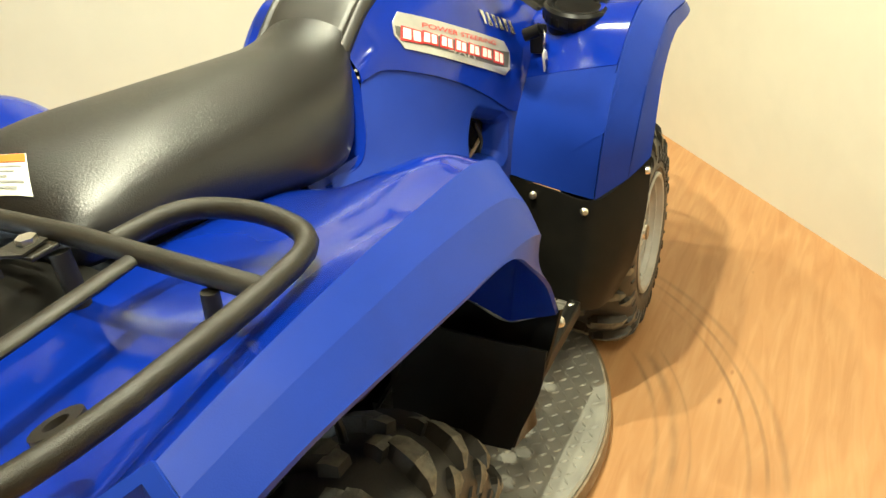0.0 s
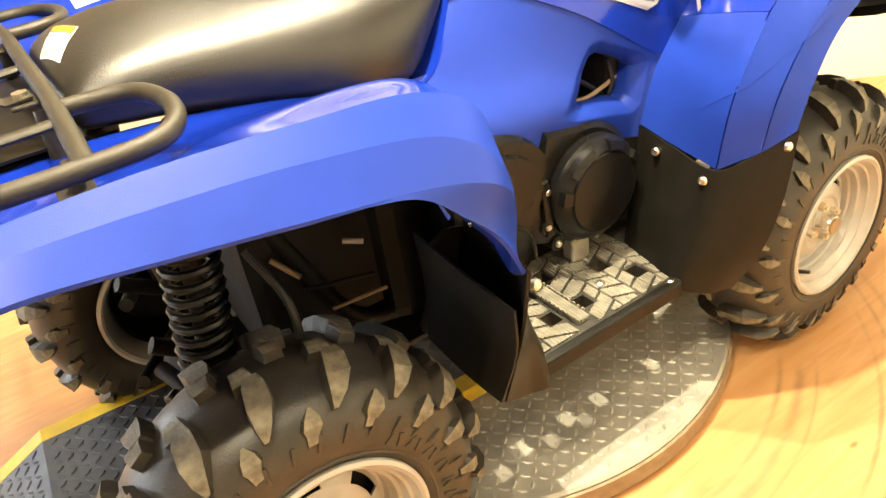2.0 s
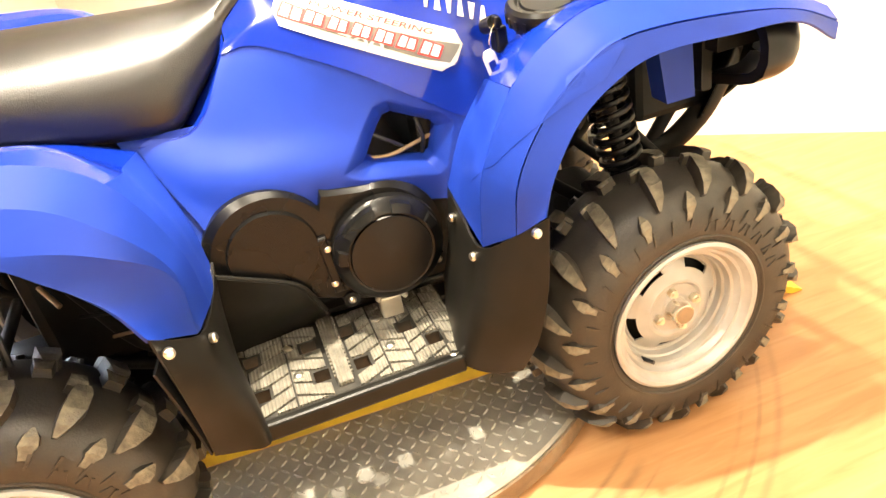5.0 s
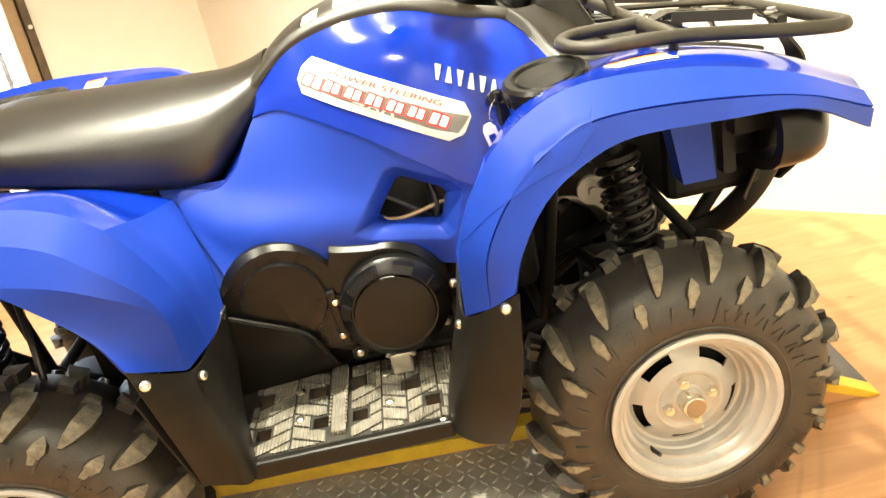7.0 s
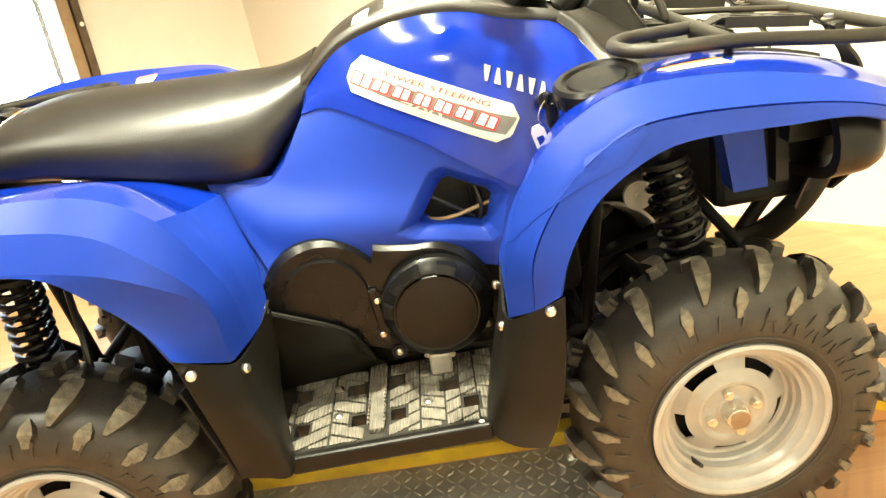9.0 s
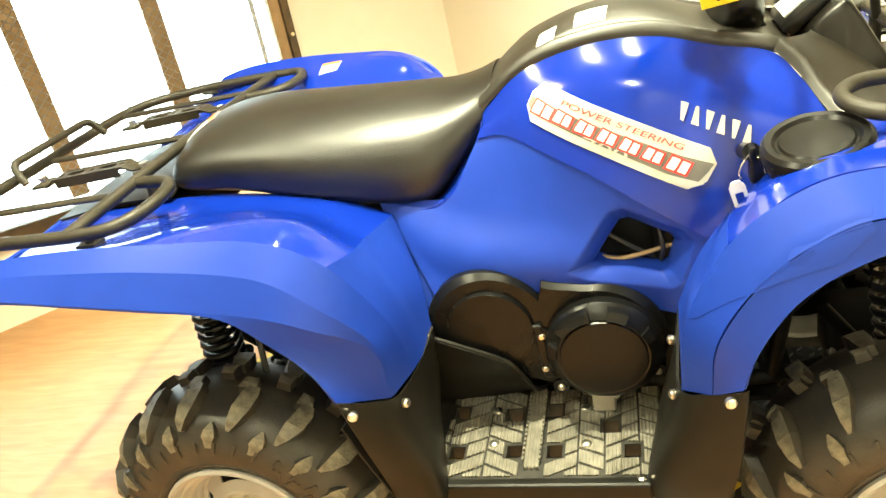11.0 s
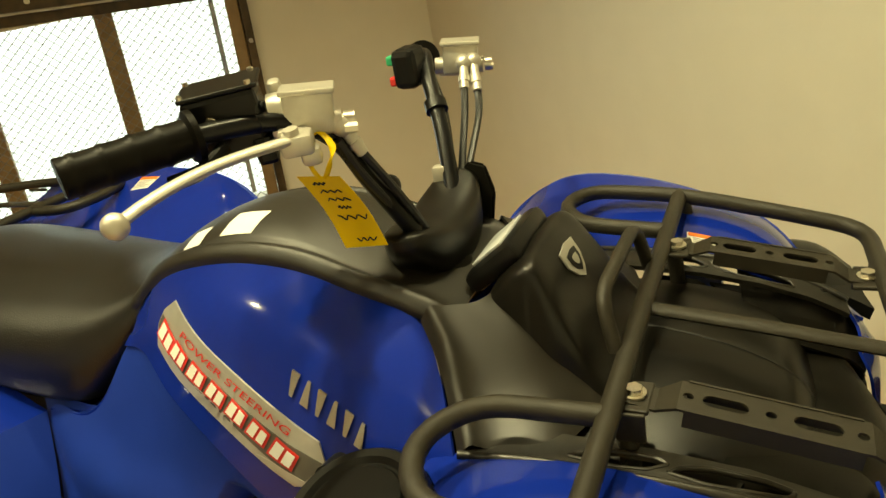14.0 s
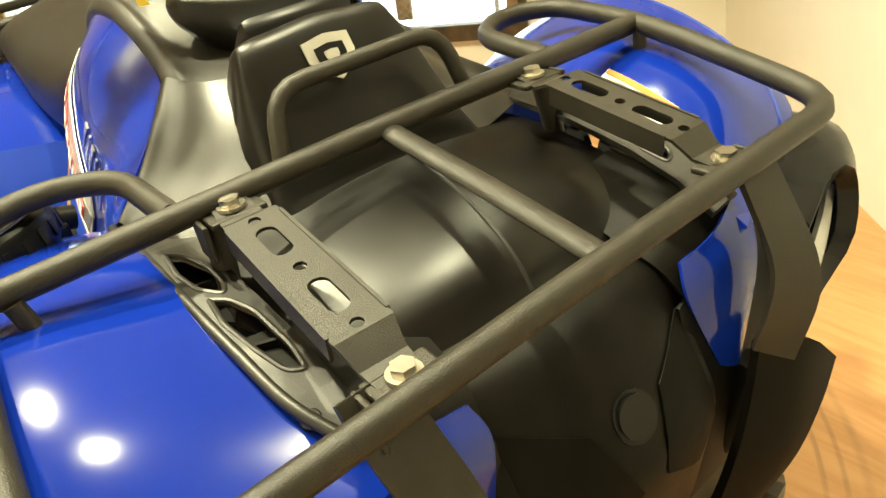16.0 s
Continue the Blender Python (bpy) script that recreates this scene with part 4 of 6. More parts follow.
for side in (-1, 1):
    fl = 1 if side < 0 else -1
    bm = bmesh.new()
    out = circle(.530, .575, .122, 26, 30, 235) + [(.56, .46), (.72, .40)] + circle(.738, .530, .122, 26, -90, 95) + [(.66, .663), (.645, .668)]
    ring_cover(bm, .63, .55, out, -.20, -.262, .93)
    ring_cover(bm, .535, .575, circle(.535, .578, .085), -.255, -.272, .96)
    bm.transform(Matrix.Diagonal((1, fl, 1, 1)))
    bmesh.ops.recalc_face_normals(bm, faces=bm.faces[:])
    part("belt_cover", bm, BLACKG, bike, "black plastic drive belt cover", auto=30)
    bm = bmesh.new()
    lathe(bm, [(.108, 0), (.108, -.022), (.100, -.034), (.084, -.044), (.080, -.043), (.078, -.047), (.0, -.052)], 56)
    bm.transform(Matrix.Translation((.742, -.258, .524)))
    bm.transform(Matrix.Diagonal((1, fl, 1, 1)))
    bmesh.ops.recalc_face_normals(bm, faces=bm.faces[:])
    clutch = part("clutch_cover", bm, BLACKG, bike, "round black clutch cover", auto=30)
    for a0, a1 in ((58, 80), (100, 142), (20, 34), (160, 176)):
        bm = bmesh.new()
        V = []
        for k in range(7):
            a = radians(a0 + (a1 - a0) * k / 6)
            V.append([bm.verts.new((r_ * math.cos(a), y, r_ * math.sin(a))) for r_, y in ((.104, -.030), (.102, -.045), (.086, -.052), (.084, -.042))])
        for p_, q_ in zip(V, V[1:]):
            for k in range(3):
                bm.faces.new((p_[k], q_[k], q_[k + 1], p_[k + 1]))
        bm.faces.new(V[0])
        bm.faces.new(V[-1][::-1])
        bm.transform(Matrix.Diagonal((1, fl, 1, 1)) @ Matrix.Translation((.742, -.258, .524)))
        bmesh.ops.recalc_face_normals(bm, faces=bm.faces[:])
        part("cover_tab", bm, BLACKG, clutch, smooth=False)
    bm = bmesh.new()
    box(bm, .628, side * .262, .520, .020, .020, .125, Matrix.Rotation(radians(-4), 4, "Y"), bevel=.004)
    part("cover_bracket", bm, BLACKG, bike, "black cover bracket with two bolts", smooth=False)
    for x, z in ((.630, .556), (.627, .480), (.650, .432), (.835, .46)):
        bm = bmesh.new()
        rod(bm, (x, side * .22, z), (x, side * .268, z), .016, 14)
        part("cover_lug", bm, BLACKG, bike)
        bolt("cover_bolt", bike, (x, side * .268, z), (0, side, 0), .0075, .006)

# wiring seen through the air openings
for side in (-1, 1):
    for pts in ([(.70, side * .19, .70), (.78, side * .205, .675), (.86, side * .20, .685), (.92, side * .19, .70)], [(.74, side * .18, .74), (.80, side * .195, .70), (.85, side * .19, .66)], [(.86, side * .20, .66), (.865, side * .205, .69), (.86, side * .195, .73)]):
        bm = bmesh.new()
        tube(bm, pts, .0045, 7, 6)
        part("wiring", bm, BRONZEW if pts[0][0] == .70 else HOSE, bike, "cable inside the air opening")

# linkage bits in the wheel wells
for side in (-1, 1):
    for a, b_, r_, mt in (((.16, .165, .52), (.29, .180, .50), .004, FRAME), ((.20, .170, .46), (.31, .175, .455), .0035, BRONZEW), ((.12, .160, .60), (.15, .200, .57), .005, BRONZEW), ((.25, .165, .58), (.28, .185, .575), .005, CAST)):
        bm = bmesh.new()
        rod(bm, (a[0], side * a[1], a[2]), (b_[0], side * b_[1], b_[2]), r_, 10)
        part("linkage", bm, mt, bike, "small metal linkage in the wheel well")

# footboards
for side in (-1, 1):
    bm = bmesh.new()
    X0, X1, Y0, Y1 = .365, .832, .175, .428
    holes = [(.425, .238), (.541, .250), (.623, .240), (.735, .290), (.435, .354), (.550, .353), (.629, .355), (.775, .356)]
    def hole_here(x, y):
        return any(abs(x - hx) < .015 and abs(y - hy) < .017 for hx, hy in holes)
    xs = sorted({X0, X1, *[h_[0] + e for h_ in holes for e in (-.015, .015)]})
    ys = sorted({Y0, Y1, *[h_[1] + e for h_ in holes for e in (-.017, .017)]})
    xs = [x for i, x in enumerate(xs) if i == 0 or x - xs[i - 1] > 1e-4]
    ys = [y for i, y in enumerate(ys) if i == 0 or y - ys[i - 1] > 1e-4]
    gv = {(i, j): bm.verts.new((x - (.0 if i else -.12 * (y - Y0)), side * y, .346)) for i, x in enumerate(xs) for j, y in enumerate(ys)}
    for i in range(len(xs) - 1):
        for j in range(len(ys) - 1):
            if not hole_here((xs[i] + xs[i + 1]) / 2, (ys[j] + ys[j + 1]) / 2):
                q = (gv[i, j], gv[i + 1, j], gv[i + 1, j + 1], gv[i, j + 1])
                bm.faces.new(q if side > 0 else q[::-1])
    bmesh.ops.delete(bm, geom=[v for v in bm.verts if not v.link_faces], context="VERTS")
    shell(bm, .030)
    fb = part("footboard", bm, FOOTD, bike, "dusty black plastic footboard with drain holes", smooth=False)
    # ribbed grip pads between slanting grooves, cut away round the holes
    def clip(poly, ax, lim, keep_low):
        out_ = []
        for p, q in zip(poly, poly[1:] + poly[:1]):
            dp, dq = (p[ax] - lim) * (1 if keep_low else -1), (q[ax] - lim) * (1 if keep_low else -1)
            if dp <= 0:
                out_.append(p)
            if dp * dq < 0:
                f_ = dp / (dp - dq)
                out_.append((p[0] + (q[0] - p[0]) * f_, p[1] + (q[1] - p[1]) * f_))
        return out_

    def area(poly):
        return abs(sum(p[0] * q[1] - q[0] * p[1] for p, q in zip(poly, poly[1:] + poly[:1]))) / 2 if len(poly) > 2 else 0

    for k, (xa, xb) in enumerate(((.372, .414), (.418, .492), (.496, .562), (.612, .672), (.676, .722), (.726, .786), (.790, .828))):
        slope = (.5, -.45, .5, -.5, .45, -.5, .5)[k]
        for j in range(-1, 9):
            y0 = .160 + j * .0385
            h_ = .0318
            cells = [[(xa, y0), (xb, y0 + slope * (xb - xa)), (xb, y0 + h_ + slope * (xb - xa)), (xa, y0 + h_)]]
            for hx, hy in holes:
                left = []
                for c_ in cells:
                    a_, r_ = clip(c_, 0, hx - .021, True), clip(c_, 0, hx - .021, False)
                    b_, r_ = (clip(r_, 0, hx + .021, False), clip(r_, 0, hx + .021, True)) if len(r_) > 2 else ([], [])
                    lo_, hi_ = (clip(r_, 1, hy - .022, True), clip(r_, 1, hy + .022, False)) if len(r_) > 2 else ([], [])
                    left += [q_ for q_ in (a_, b_, lo_, hi_) if area(q_) > 9e-5]
                cells = left
            for c_ in cells:
                c_ = clip(clip(c_, 1, .182, False), 1, .418, True)
                if area(c_) < 9e-5:
                    continue
                cx_, cy_ = sum(p[0] for p in c_) / len(c_), sum(p[1] for p in c_) / len(c_)
                if cx_ < X0 + .12 * (cy_ - Y0) + .022:
                    continue
                bm = bmesh.new()
                plate(bm, [(p[0] - cx_, p[1] - cy_) for p in c_], .005, Matrix())
                bm.transform(Matrix.Translation((cx_, side * cy_, .345)) @ Matrix.Diagonal((1, side, 1, 1)))
                bmesh.ops.recalc_face_normals(bm, faces=bm.faces[:])
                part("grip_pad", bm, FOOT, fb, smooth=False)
    bm = bmesh.new()
    box(bm, .588, side * .29, .351, .030, .225, .012, bevel=.003)
    for k in range(16):
        box(bm, .588 - .016, side * (.195 + k * .0125), .358, .004, .006, .005)
        box(bm, .588 + .016, side * (.195 + k * .0125), .358, .004, .006, .005)
    part("grip_strip", bm, FOOT, fb, "toothed metal grip strip", smooth=False)
    bm = bmesh.new()
    box(bm, .615, side * .437, .335, .385, .022, .038, bevel=.006)
    part("footboard_edge", bm, BLACK, fb, "black outer edge rail", smooth=False)
    for x, y in ((.503, .240), (.508, .335), (.690, .340), (.686, .240), (.79, .43)):
        bolt("foot_bolt", bike, (x, side * y, .350), (0, 0, 1), .010, .006)
    bm = bmesh.new()
    box(bm, .725, side * .235, .375, .045, .035, .05, bevel=.005)
    tube(bm, [(.70, side * .25, .40), (.715, side * .262, .43), (.735, side * .27, .435), (.755, side * .265, .40)], .006, 8)
    for k in range(4):
        box(bm, .705 + k * .014, side * .262, .435, .004, .022, .012)
    part("foot_pedal", bm, CAST, bike, "small toothed metal pedal", smooth=False)

# chassis, engine mass and suspension
bm = bmesh.new()
box(bm, .62, 0, .50, .62, .36, .30, bevel=.04)
part("engine", bm, FRAME, bike, "dark engine block between the covers", smooth=False)
bm = bmesh.new()
box(bm, .95, 0, .60, .20, .40, .30, bevel=.03)
part("radiator", bm, FRAME, bike, "dark radiator housing", smooth=False)
bm = bmesh.new()
box(bm, .24, 0, .59, .34, .29, .42, bevel=.03)
part("airbox", bm, FRAME, bike, "black airbox under the seat", smooth=False)
chassis = part("chassis", bmesh.new(), FRAME, bike, "black tubular steel chassis")
for s in (-1, 1):
    for pts, r_, bend in (([(-.20, s * .13, .82), (.1, s * .14, .72), (.25, s * .15, .38), (1.05, s * .15, .33), (1.35, s * .13, .42), (1.50, s * .13, .62)], .016, .08),
                          ([(-.10, s * .12, .52), (.0, s * .13, .45), (.25, s * .15, .36)], .015, .06),
                          ([(1.05, s * .15, .34), (1.12, s * .15, .75), (1.40, s * .16, .80), (1.52, s * .15, .78)], .014, .06),
                          ([(-.05, s * .13, .72), (-.035, s * .13, .6), (-.02, s * .13, .45)], .013, .05)):
        bm = bmesh.new()
        pipe(bm, pts, r_, bend)
        part("frame_tube", bm, FRAME, chassis)
for x, zz in ((-.18, .81), (-.02, .45), (.25, .38), (1.05, .33), (1.35, .42), (1.48, .60)):
    bm = bmesh.new()
    rod(bm, (x, -.15, zz), (x, .15, zz), .013)
    part("cross_tube", bm, FRAME, chassis)
# added dark sheet that blocks bright floor showing through below the engine
bm = bmesh.new()
box(bm, .60, 0, .305, 1.00, .36, .012, bevel=.003)
part("skid_plate", bm, FRAME, bike, "added black filler sheet below the engine", smooth=False)
bm = bmesh.new()
rod(bm, (0, -.30, .296), (0, .30, .296), .024)
box(bm, 0, 0, .31, .17, .16, .16, bevel=.03)
part("axle", bm, FRAME, bike, "dark rear axle and differential")
bm = bmesh.new()
rod(bm, (1.25, -.32, .296), (1.25, .32, .296), .020)
box(bm, 1.25, 0, .33, .15, .14, .14, bevel=.03)
part("axle", bm, FRAME, bike, "dark front axle and differential")
for s in (-1, 1):
    for xa, top, bot in ((-.02, (-.010, s * .285, .785), (-.055, s * .275, .46)), (1.2, (1.192, s * .30, .775), (1.236, s * .34, .44))):
        bm = bmesh.new()
        a, b = Vector(top), Vector(bot)
        rod(bm, a, b, .014)
        rod(bm, a + (b - a) * .62, b, .026, 16)
        rod(bm, a + (b - a) * .08, a + (b - a) * .11, .043, 18)
        rod(bm, a + (b - a) * .80, a + (b - a) * .84, .043, 18)
        rod(bm, a - (b - a) * .02, a + (b - a) * .06, .022, 14)
        sh = part("shock_absorber", bm, FRAME, bike, "black coil-over shock absorber")
        bm = bmesh.new()
        q = turn_to(b - a)
        pts = []
        for k in range(0, 121):
            ang = 2 * math.pi * k / 12
            pts.append(a + (b - a) * (.11 + .69 * k / 120) + (q @ Vector((.038 * math.cos(ang), .038 * math.sin(ang), 0, ))))
        tube(bm, pts, .0068, 8, 1)
        part("coil_spring", bm, BLACKG, sh, "glossy black coil spring")
    for x0, x1, zz, name in ((-.13, -.02, .24, "rear_lower_arm"), (.13, .02, .24, "rear_lower_arm"), (1.13, 1.25, .25, "front_lower_arm"), (1.38, 1.27, .25, "front_lower_arm"), (-.10, -.03, .42, "rear_upper_arm"), (1.15, 1.24, .42, "front_upper_arm"), (1.36, 1.26, .42, "front_upper_arm")):
        bm = bmesh.new()
        rod(bm, (x0, s * .12, zz + .05), (x1, s * .32, zz), .014, 10)
        part(name, bm, FRAME, bike)
    bm = bmesh.new()
    tube(bm, [(.06, s * .27, .70), (.085, s * .33, .62), (.07, s * .34, .50), (.02, s * .31, .40)], .007, 8)
    part("brake_hose", bm, HOSE, bike)
    bm = bmesh.new()
    rod(bm, (1.30, s * .15, .60), (1.42, s * .30, .42), .012, 10)
    part("tie_rod", bm, FRAME, bike)
bm = bmesh.new()
rod(bm, (1.172, -.208, .646), (1.172, -.198, .646), .030, 28)
rod(bm, (1.172, -.210, .646), (1.172, -.205, .646), .026, 28)
rod(bm, (1.172, -.218, .646), (1.172, -.205, .646), .010, 6)
part("horn_disc", bm, CAST, bike, "round zinc plated horn")

# front guard and bumper
for s in (-1, 1):
    bm = bmesh.new()
    pipe(bm, [(1.35, s * .13, .47), (1.44, s * .15, .48), (1.51, s * .18, .56), (1.555, s * .185, .64), (1.565, s * .19, .69)], .017, .05, flat=1.6)
    part("bumper_bar", bm, BLACK, bike, "black steel bumper bar")
    HEAD = [[(1.42, -.300, .800), (1.50, -.290, .800), (1.555, -.270, .785)], [(1.42, -.430, .815), (1.48, -.425, .812), (1.522, -.375, .800)],
            [(1.42, -.440, .735), (1.485, -.430, .735), (1.53, -.372, .735)], [(1.42, -.30, .695), (1.50, -.29, .69), (1.55, -.270, .700)]]
    bm = sheet(HEAD, 10, 14, s)
    hl = part("headlight_bezel", shell(bm, .02), BLACKG, bike, "black headlight bezel")
    bm = sheet([[(1.557, -.275, .760), (1.530, -.345, .768), (1.500, -.408, .772)], [(1.567, -.275, .742), (1.538, -.345, .748), (1.505, -.414, .765)], [(1.556, -.275, .705), (1.532, -.345, .712), (1.500, -.412, .738)]], 10, 8, s)
    part("headlight_lens", shell(bm, .006), CLEAR, hl, "clear headlight lens")
    bm = bmesh.new()
    plate(bm, [(-.03, -.02), (.03, -.02), (.022, .105), (-.05, .105)], .05, Matrix.Translation((1.33, s * .33 + .025, .70)) @ Matrix.Rotation(radians(90), 4, "X"))
    part("fender_bracket", bm, BLUEM, bike, "blue inner fender bracket", smooth=False)
    bm = bmesh.new()
    box(bm, 1.385, s * .34, .735, .022, .03, .10)
    box(bm, 1.44, s * .34, .780, .12, .10, .03)
    part("lamp_bracket", bm, BLACK, bike, "black lamp bracket", smooth=False)
bm = bmesh.new()
rod(bm, (1.560, .004, .752), (1.5765, .004, .7612), .022, 32)
rod(bm, (1.576, .004, .7610), (1.5785, .004, .7622), .0185, 32)
part("nose_emblem", bm, BLACKG, bike, "round black nose emblem")

# racks
def rack_plate(parent, a, b, w=.046):
    """A ribbed flat rack plate with two slots and three holes, from bolt a to bolt b."""
    a, b = Vector(a), Vector(b)
    d = b - a
    L = d.length
    ex = d.normalized()
    ey = Vector((0, 0, 1)).cross(ex).normalized()
    ez = ex.cross(ey)
    m = Matrix(((ex.x, ey.x, ez.x, a.x), (ex.y, ey.y, ez.y, a.y), (ex.z, ey.z, ez.z, a.z), (0, 0, 0, 1)))
    bm = bmesh.new()

    def loop(points):
        vs = [bm.verts.new((u, v, 0)) for u, v in points]
        return [bm.edges.new((vs[k], vs[(k + 1) % len(vs)])) for k in range(len(vs))]

    def slot(u, length, r, seg=8):
        k = length / 2 - r
        right = [(u + k + r * math.cos(a), r * math.sin(a)) for a in (math.pi * (q / seg - .5) for q in range(seg + 1))]
        return right + [(2 * u - x, -y) for x, y in right]

    edges = loop([(-.014, -w * .34), (.020, -w * .40), (.040, -w / 2), (L - .040, -w / 2), (L - .020, -w * .40), (L + .014, -w * .34),
                  (L + .014, w * .34), (L - .020, w * .40), (L - .040, w / 2), (.040, w / 2), (.020, w * .40), (-.014, w * .34)])
    for u in (L * .33, L * .66):
        edges += loop(slot(u, .042, .0085))
    for u in (L * .19, L * .495, L * .81):
        edges += loop(slot(u, .0105, .0052, 5))
    bmesh.ops.triangle_fill(bm, use_beauty=True, edges=edges)
    # bent ends: the middle stands higher than the bolted tabs
    for c in (.018, .038, L - .038, L - .018):
        bmesh.ops.bisect_plane(bm, geom=bm.verts[:] + bm.edges[:] + bm.faces[:], plane_co=(c, 0, 0), plane_no=(1, 0, 0))
    for v in bm.verts:
        t_ = min(1, max(0, (min(v.co.x, L - v.co.x) - .018) / .020))
        v.co.z = .012 * t_
    bmesh.ops.recalc_face_normals(bm, faces=bm.faces[:])
    if sum(f.normal.z for f in bm.faces) < 0:
        bmesh.ops.reverse_faces(bm, faces=bm.faces[:])
    shell(bm, .003)
    for v_ in (-w / 2, w / 2):   # folded down flanges
        box(bm, L / 2, v_, .003, L - .09, .003, .020)
    bm.transform(m)
    return part("rack_plate", bm, RACK, parent, "slotted flat rack plate", smooth=False)


front_rack = part("front_rack", bmesh.new(), RACK, bike, "dark textured tubular steel front rack")
rear_rack = part("rear_rack", bmesh.new(), RACK, bike, "dark textured tubular steel rear rack")
TR = .0118
def rack_tube(parent, pts, bend=.05, r=TR, name="rack_tube", flat=1.0):
    bm = bmesh.new()
    pipe(bm, pts, r, bend, 12, flat)
    return part(name, bm, RACK, parent)


rack_tube(front_rack, [(1.285, -.213, .949), (1.160, -.222, .955), (1.118, -.29, .957), (1.15, -.368, .955), (1.29, -.376, .950), (1.48, -.386, .920), (1.592, -.385, .907), (1.566, 0, .908),
                       (1.548, .318, .906), (1.46, .330, .922), (1.29, .350, .950), (1.15, .355, .955), (1.118, .29, .957), (1.160, .222, .955), (1.285, .213, .949)], .075)
rack_tube(front_rack, [(1.292, -.372, .948), (1.290, 0, .951), (1.290, .346, .948)], .02)
rack_tube(front_rack, [(1.278, -.106, .952), (1.262, -.090, 1.012), (1.268, .09, 1.014), (1.279, .104, .952)], .035, .0085, "rack_hoop")
rack_tube(front_rack, [(1.295, -.003, .948), (1.43, -.003, .930), (1.566, -.003, .908)], .02, .012, "centre_bar", .55)
for s in (-1, 1):
    far = .018 if s > 0 else 0
    rack_plate(front_rack, (1.312, s * .170, .946), (1.553 - far, s * .172, .906))
    for x, z in ((1.308, .946), (1.556 - far, .907)):
        bm = bmesh.new()
        box(bm, x, s * .170, z - .004, .034, .050, .006, bevel=.002)
        box(bm, x, s * .200, z - .018, .030, .005, .034, bevel=.002)
        part("rack_clamp", bm, RACK, front_rack, smooth=False)
        bm = bmesh.new()
        rod(bm, (x, s * .170, z), (x, s * .170, z + .009), .0088, 6)
        rod(bm, (x, s * .170, z), (x, s * .170, z + .003), .0125, 16)
        part("rack_bolt", bm, STEEL, front_rack, "zinc plated rack bolt")
    bm = bmesh.new()
    rod(bm, (1.300, s * .185, .940), (1.305, s * .195, .872), .011)
    part("rack_leg", bm, RACK, front_rack)
    bm = bmesh.new()
    rod(bm, (1.300, s * .345, .942), (1.305, s * .335, .895), .008)
    box(bm, 1.305, s * .335, .897, .05, .028, .006)
    part("rack_leg", bm, RACK, front_rack)

rack_tube(rear_rack, [(-.085, -.252, .966), (.0, -.262, .966), (.022, -.36, .964), (-.01, -.452, .962), (-.10, -.459, .962), (-.30, -.452, .962), (-.46, -.40, .962), (-.50, -.30, .962), (-.50, .30, .962),
                      (-.46, .40, .962), (-.30, .452, .962), (-.10, .459, .962), (-.01, .452, .962), (.022, .36, .964), (.0, .262, .966), (-.085, .252, .966)], .055)
rack_tube(rear_rack, [(-.100, -.455, .962), (-.092, -.2, .970), (-.092, .2, .970), (-.100, .455, .962)], .03)
rack_tube(rear_rack, [(-.44, -.15, .962), (-.465, -.14, 1.005), (-.465, .14, 1.005), (-.44, .15, .962)], .03, .0085, "rack_hoop")
for y in (-.30, 0.0, .30):
    rack_tube(rear_rack, [(-.095, y, .966), (-.30, y, .962), (-.495, y, .958)], .02, .011, "rack_bar", .55)
for s in (-1, 1):
    rack_plate(rear_rack, (-.122, s * .17, .972), (-.37, s * .17, .962))
    for x in (-.120, -.372):
        bm = bmesh.new()
        box(bm, x, s * .17, .964, .034, .050, .006, bevel=.002)
        part("rack_clamp", bm, RACK, rear_rack, smooth=False)
        bm = bmesh.new()
        rod(bm, (x, s * .17, .967), (x, s * .17, .978), .0105, 6)
        part("rack_bolt", bm, STEEL, rear_rack, "zinc plated rack bolt")
    bm = bmesh.new()
    rod(bm, (-.105, s * .19, .955), (-.11, s * .20, .885), .011)
    part("rack_leg", bm, RACK, rear_rack)
    bm = bmesh.new()
    rod(bm, (-.11, s * .40, .955), (-.115, s * .40, .905), .009)
    box(bm, -.115, s * .40, .912, .04, .03, .02)
    part("rack_leg", bm, RACK, rear_rack)
    bm = bmesh.new()
    rings = lathe(bm, [(.010, .004), (.021, .004), (.021, -.004), (.010, -.004), (.010, .004)], 20)
    bm.transform(Matrix.Translation((-.285, s * .418, .955)) @ Matrix.Rotation(radians(70), 4, "X") @ Matrix.Rotation(radians(s * 10), 4, "Y"))
    part("tie_down_eye", bm, RACK, rear_rack, "flat steel tie-down eye")
# tray under the rear rack and rear lamp box
bm = sheet([[(-.07, -.20, .905), (-.20, -.20, .905), (-.36, -.20, .885)], [(-.07, -.10, .915), (-.20, -.10, .905), (-.36, -.10, .885)], [(-.07, .10, .915), (-.20, .10, .905), (-.36, .10, .885)], [(-.07, .20, .905), (-.20, .20, .905), (-.36, .20, .885)]], 10, 14, 1)
part("rear_tray", shell(bm, .004), BLACK, bike, "black plastic tray below the rear rack")
bm = bmesh.new()
box(bm, -.20, 0, .838, .26, .26, .09, bevel=.02)
box(bm, -.10, -.25, .866, .20, .14, .02)
box(bm, -.10, .25, .866, .20, .14, .02)
part("storage_box", bm, FRAME, bike, "black storage box under the tray", smooth=False)

# ---------------------------------------------------------------- handlebar
bar = part("handlebar", bmesh.new(), FRAME, bike, "black handlebar with grips, levers and reservoirs")


def hpart(name, bm, mat, label="", smooth=True):
    return part(name, bm, mat, bar, label, smooth)


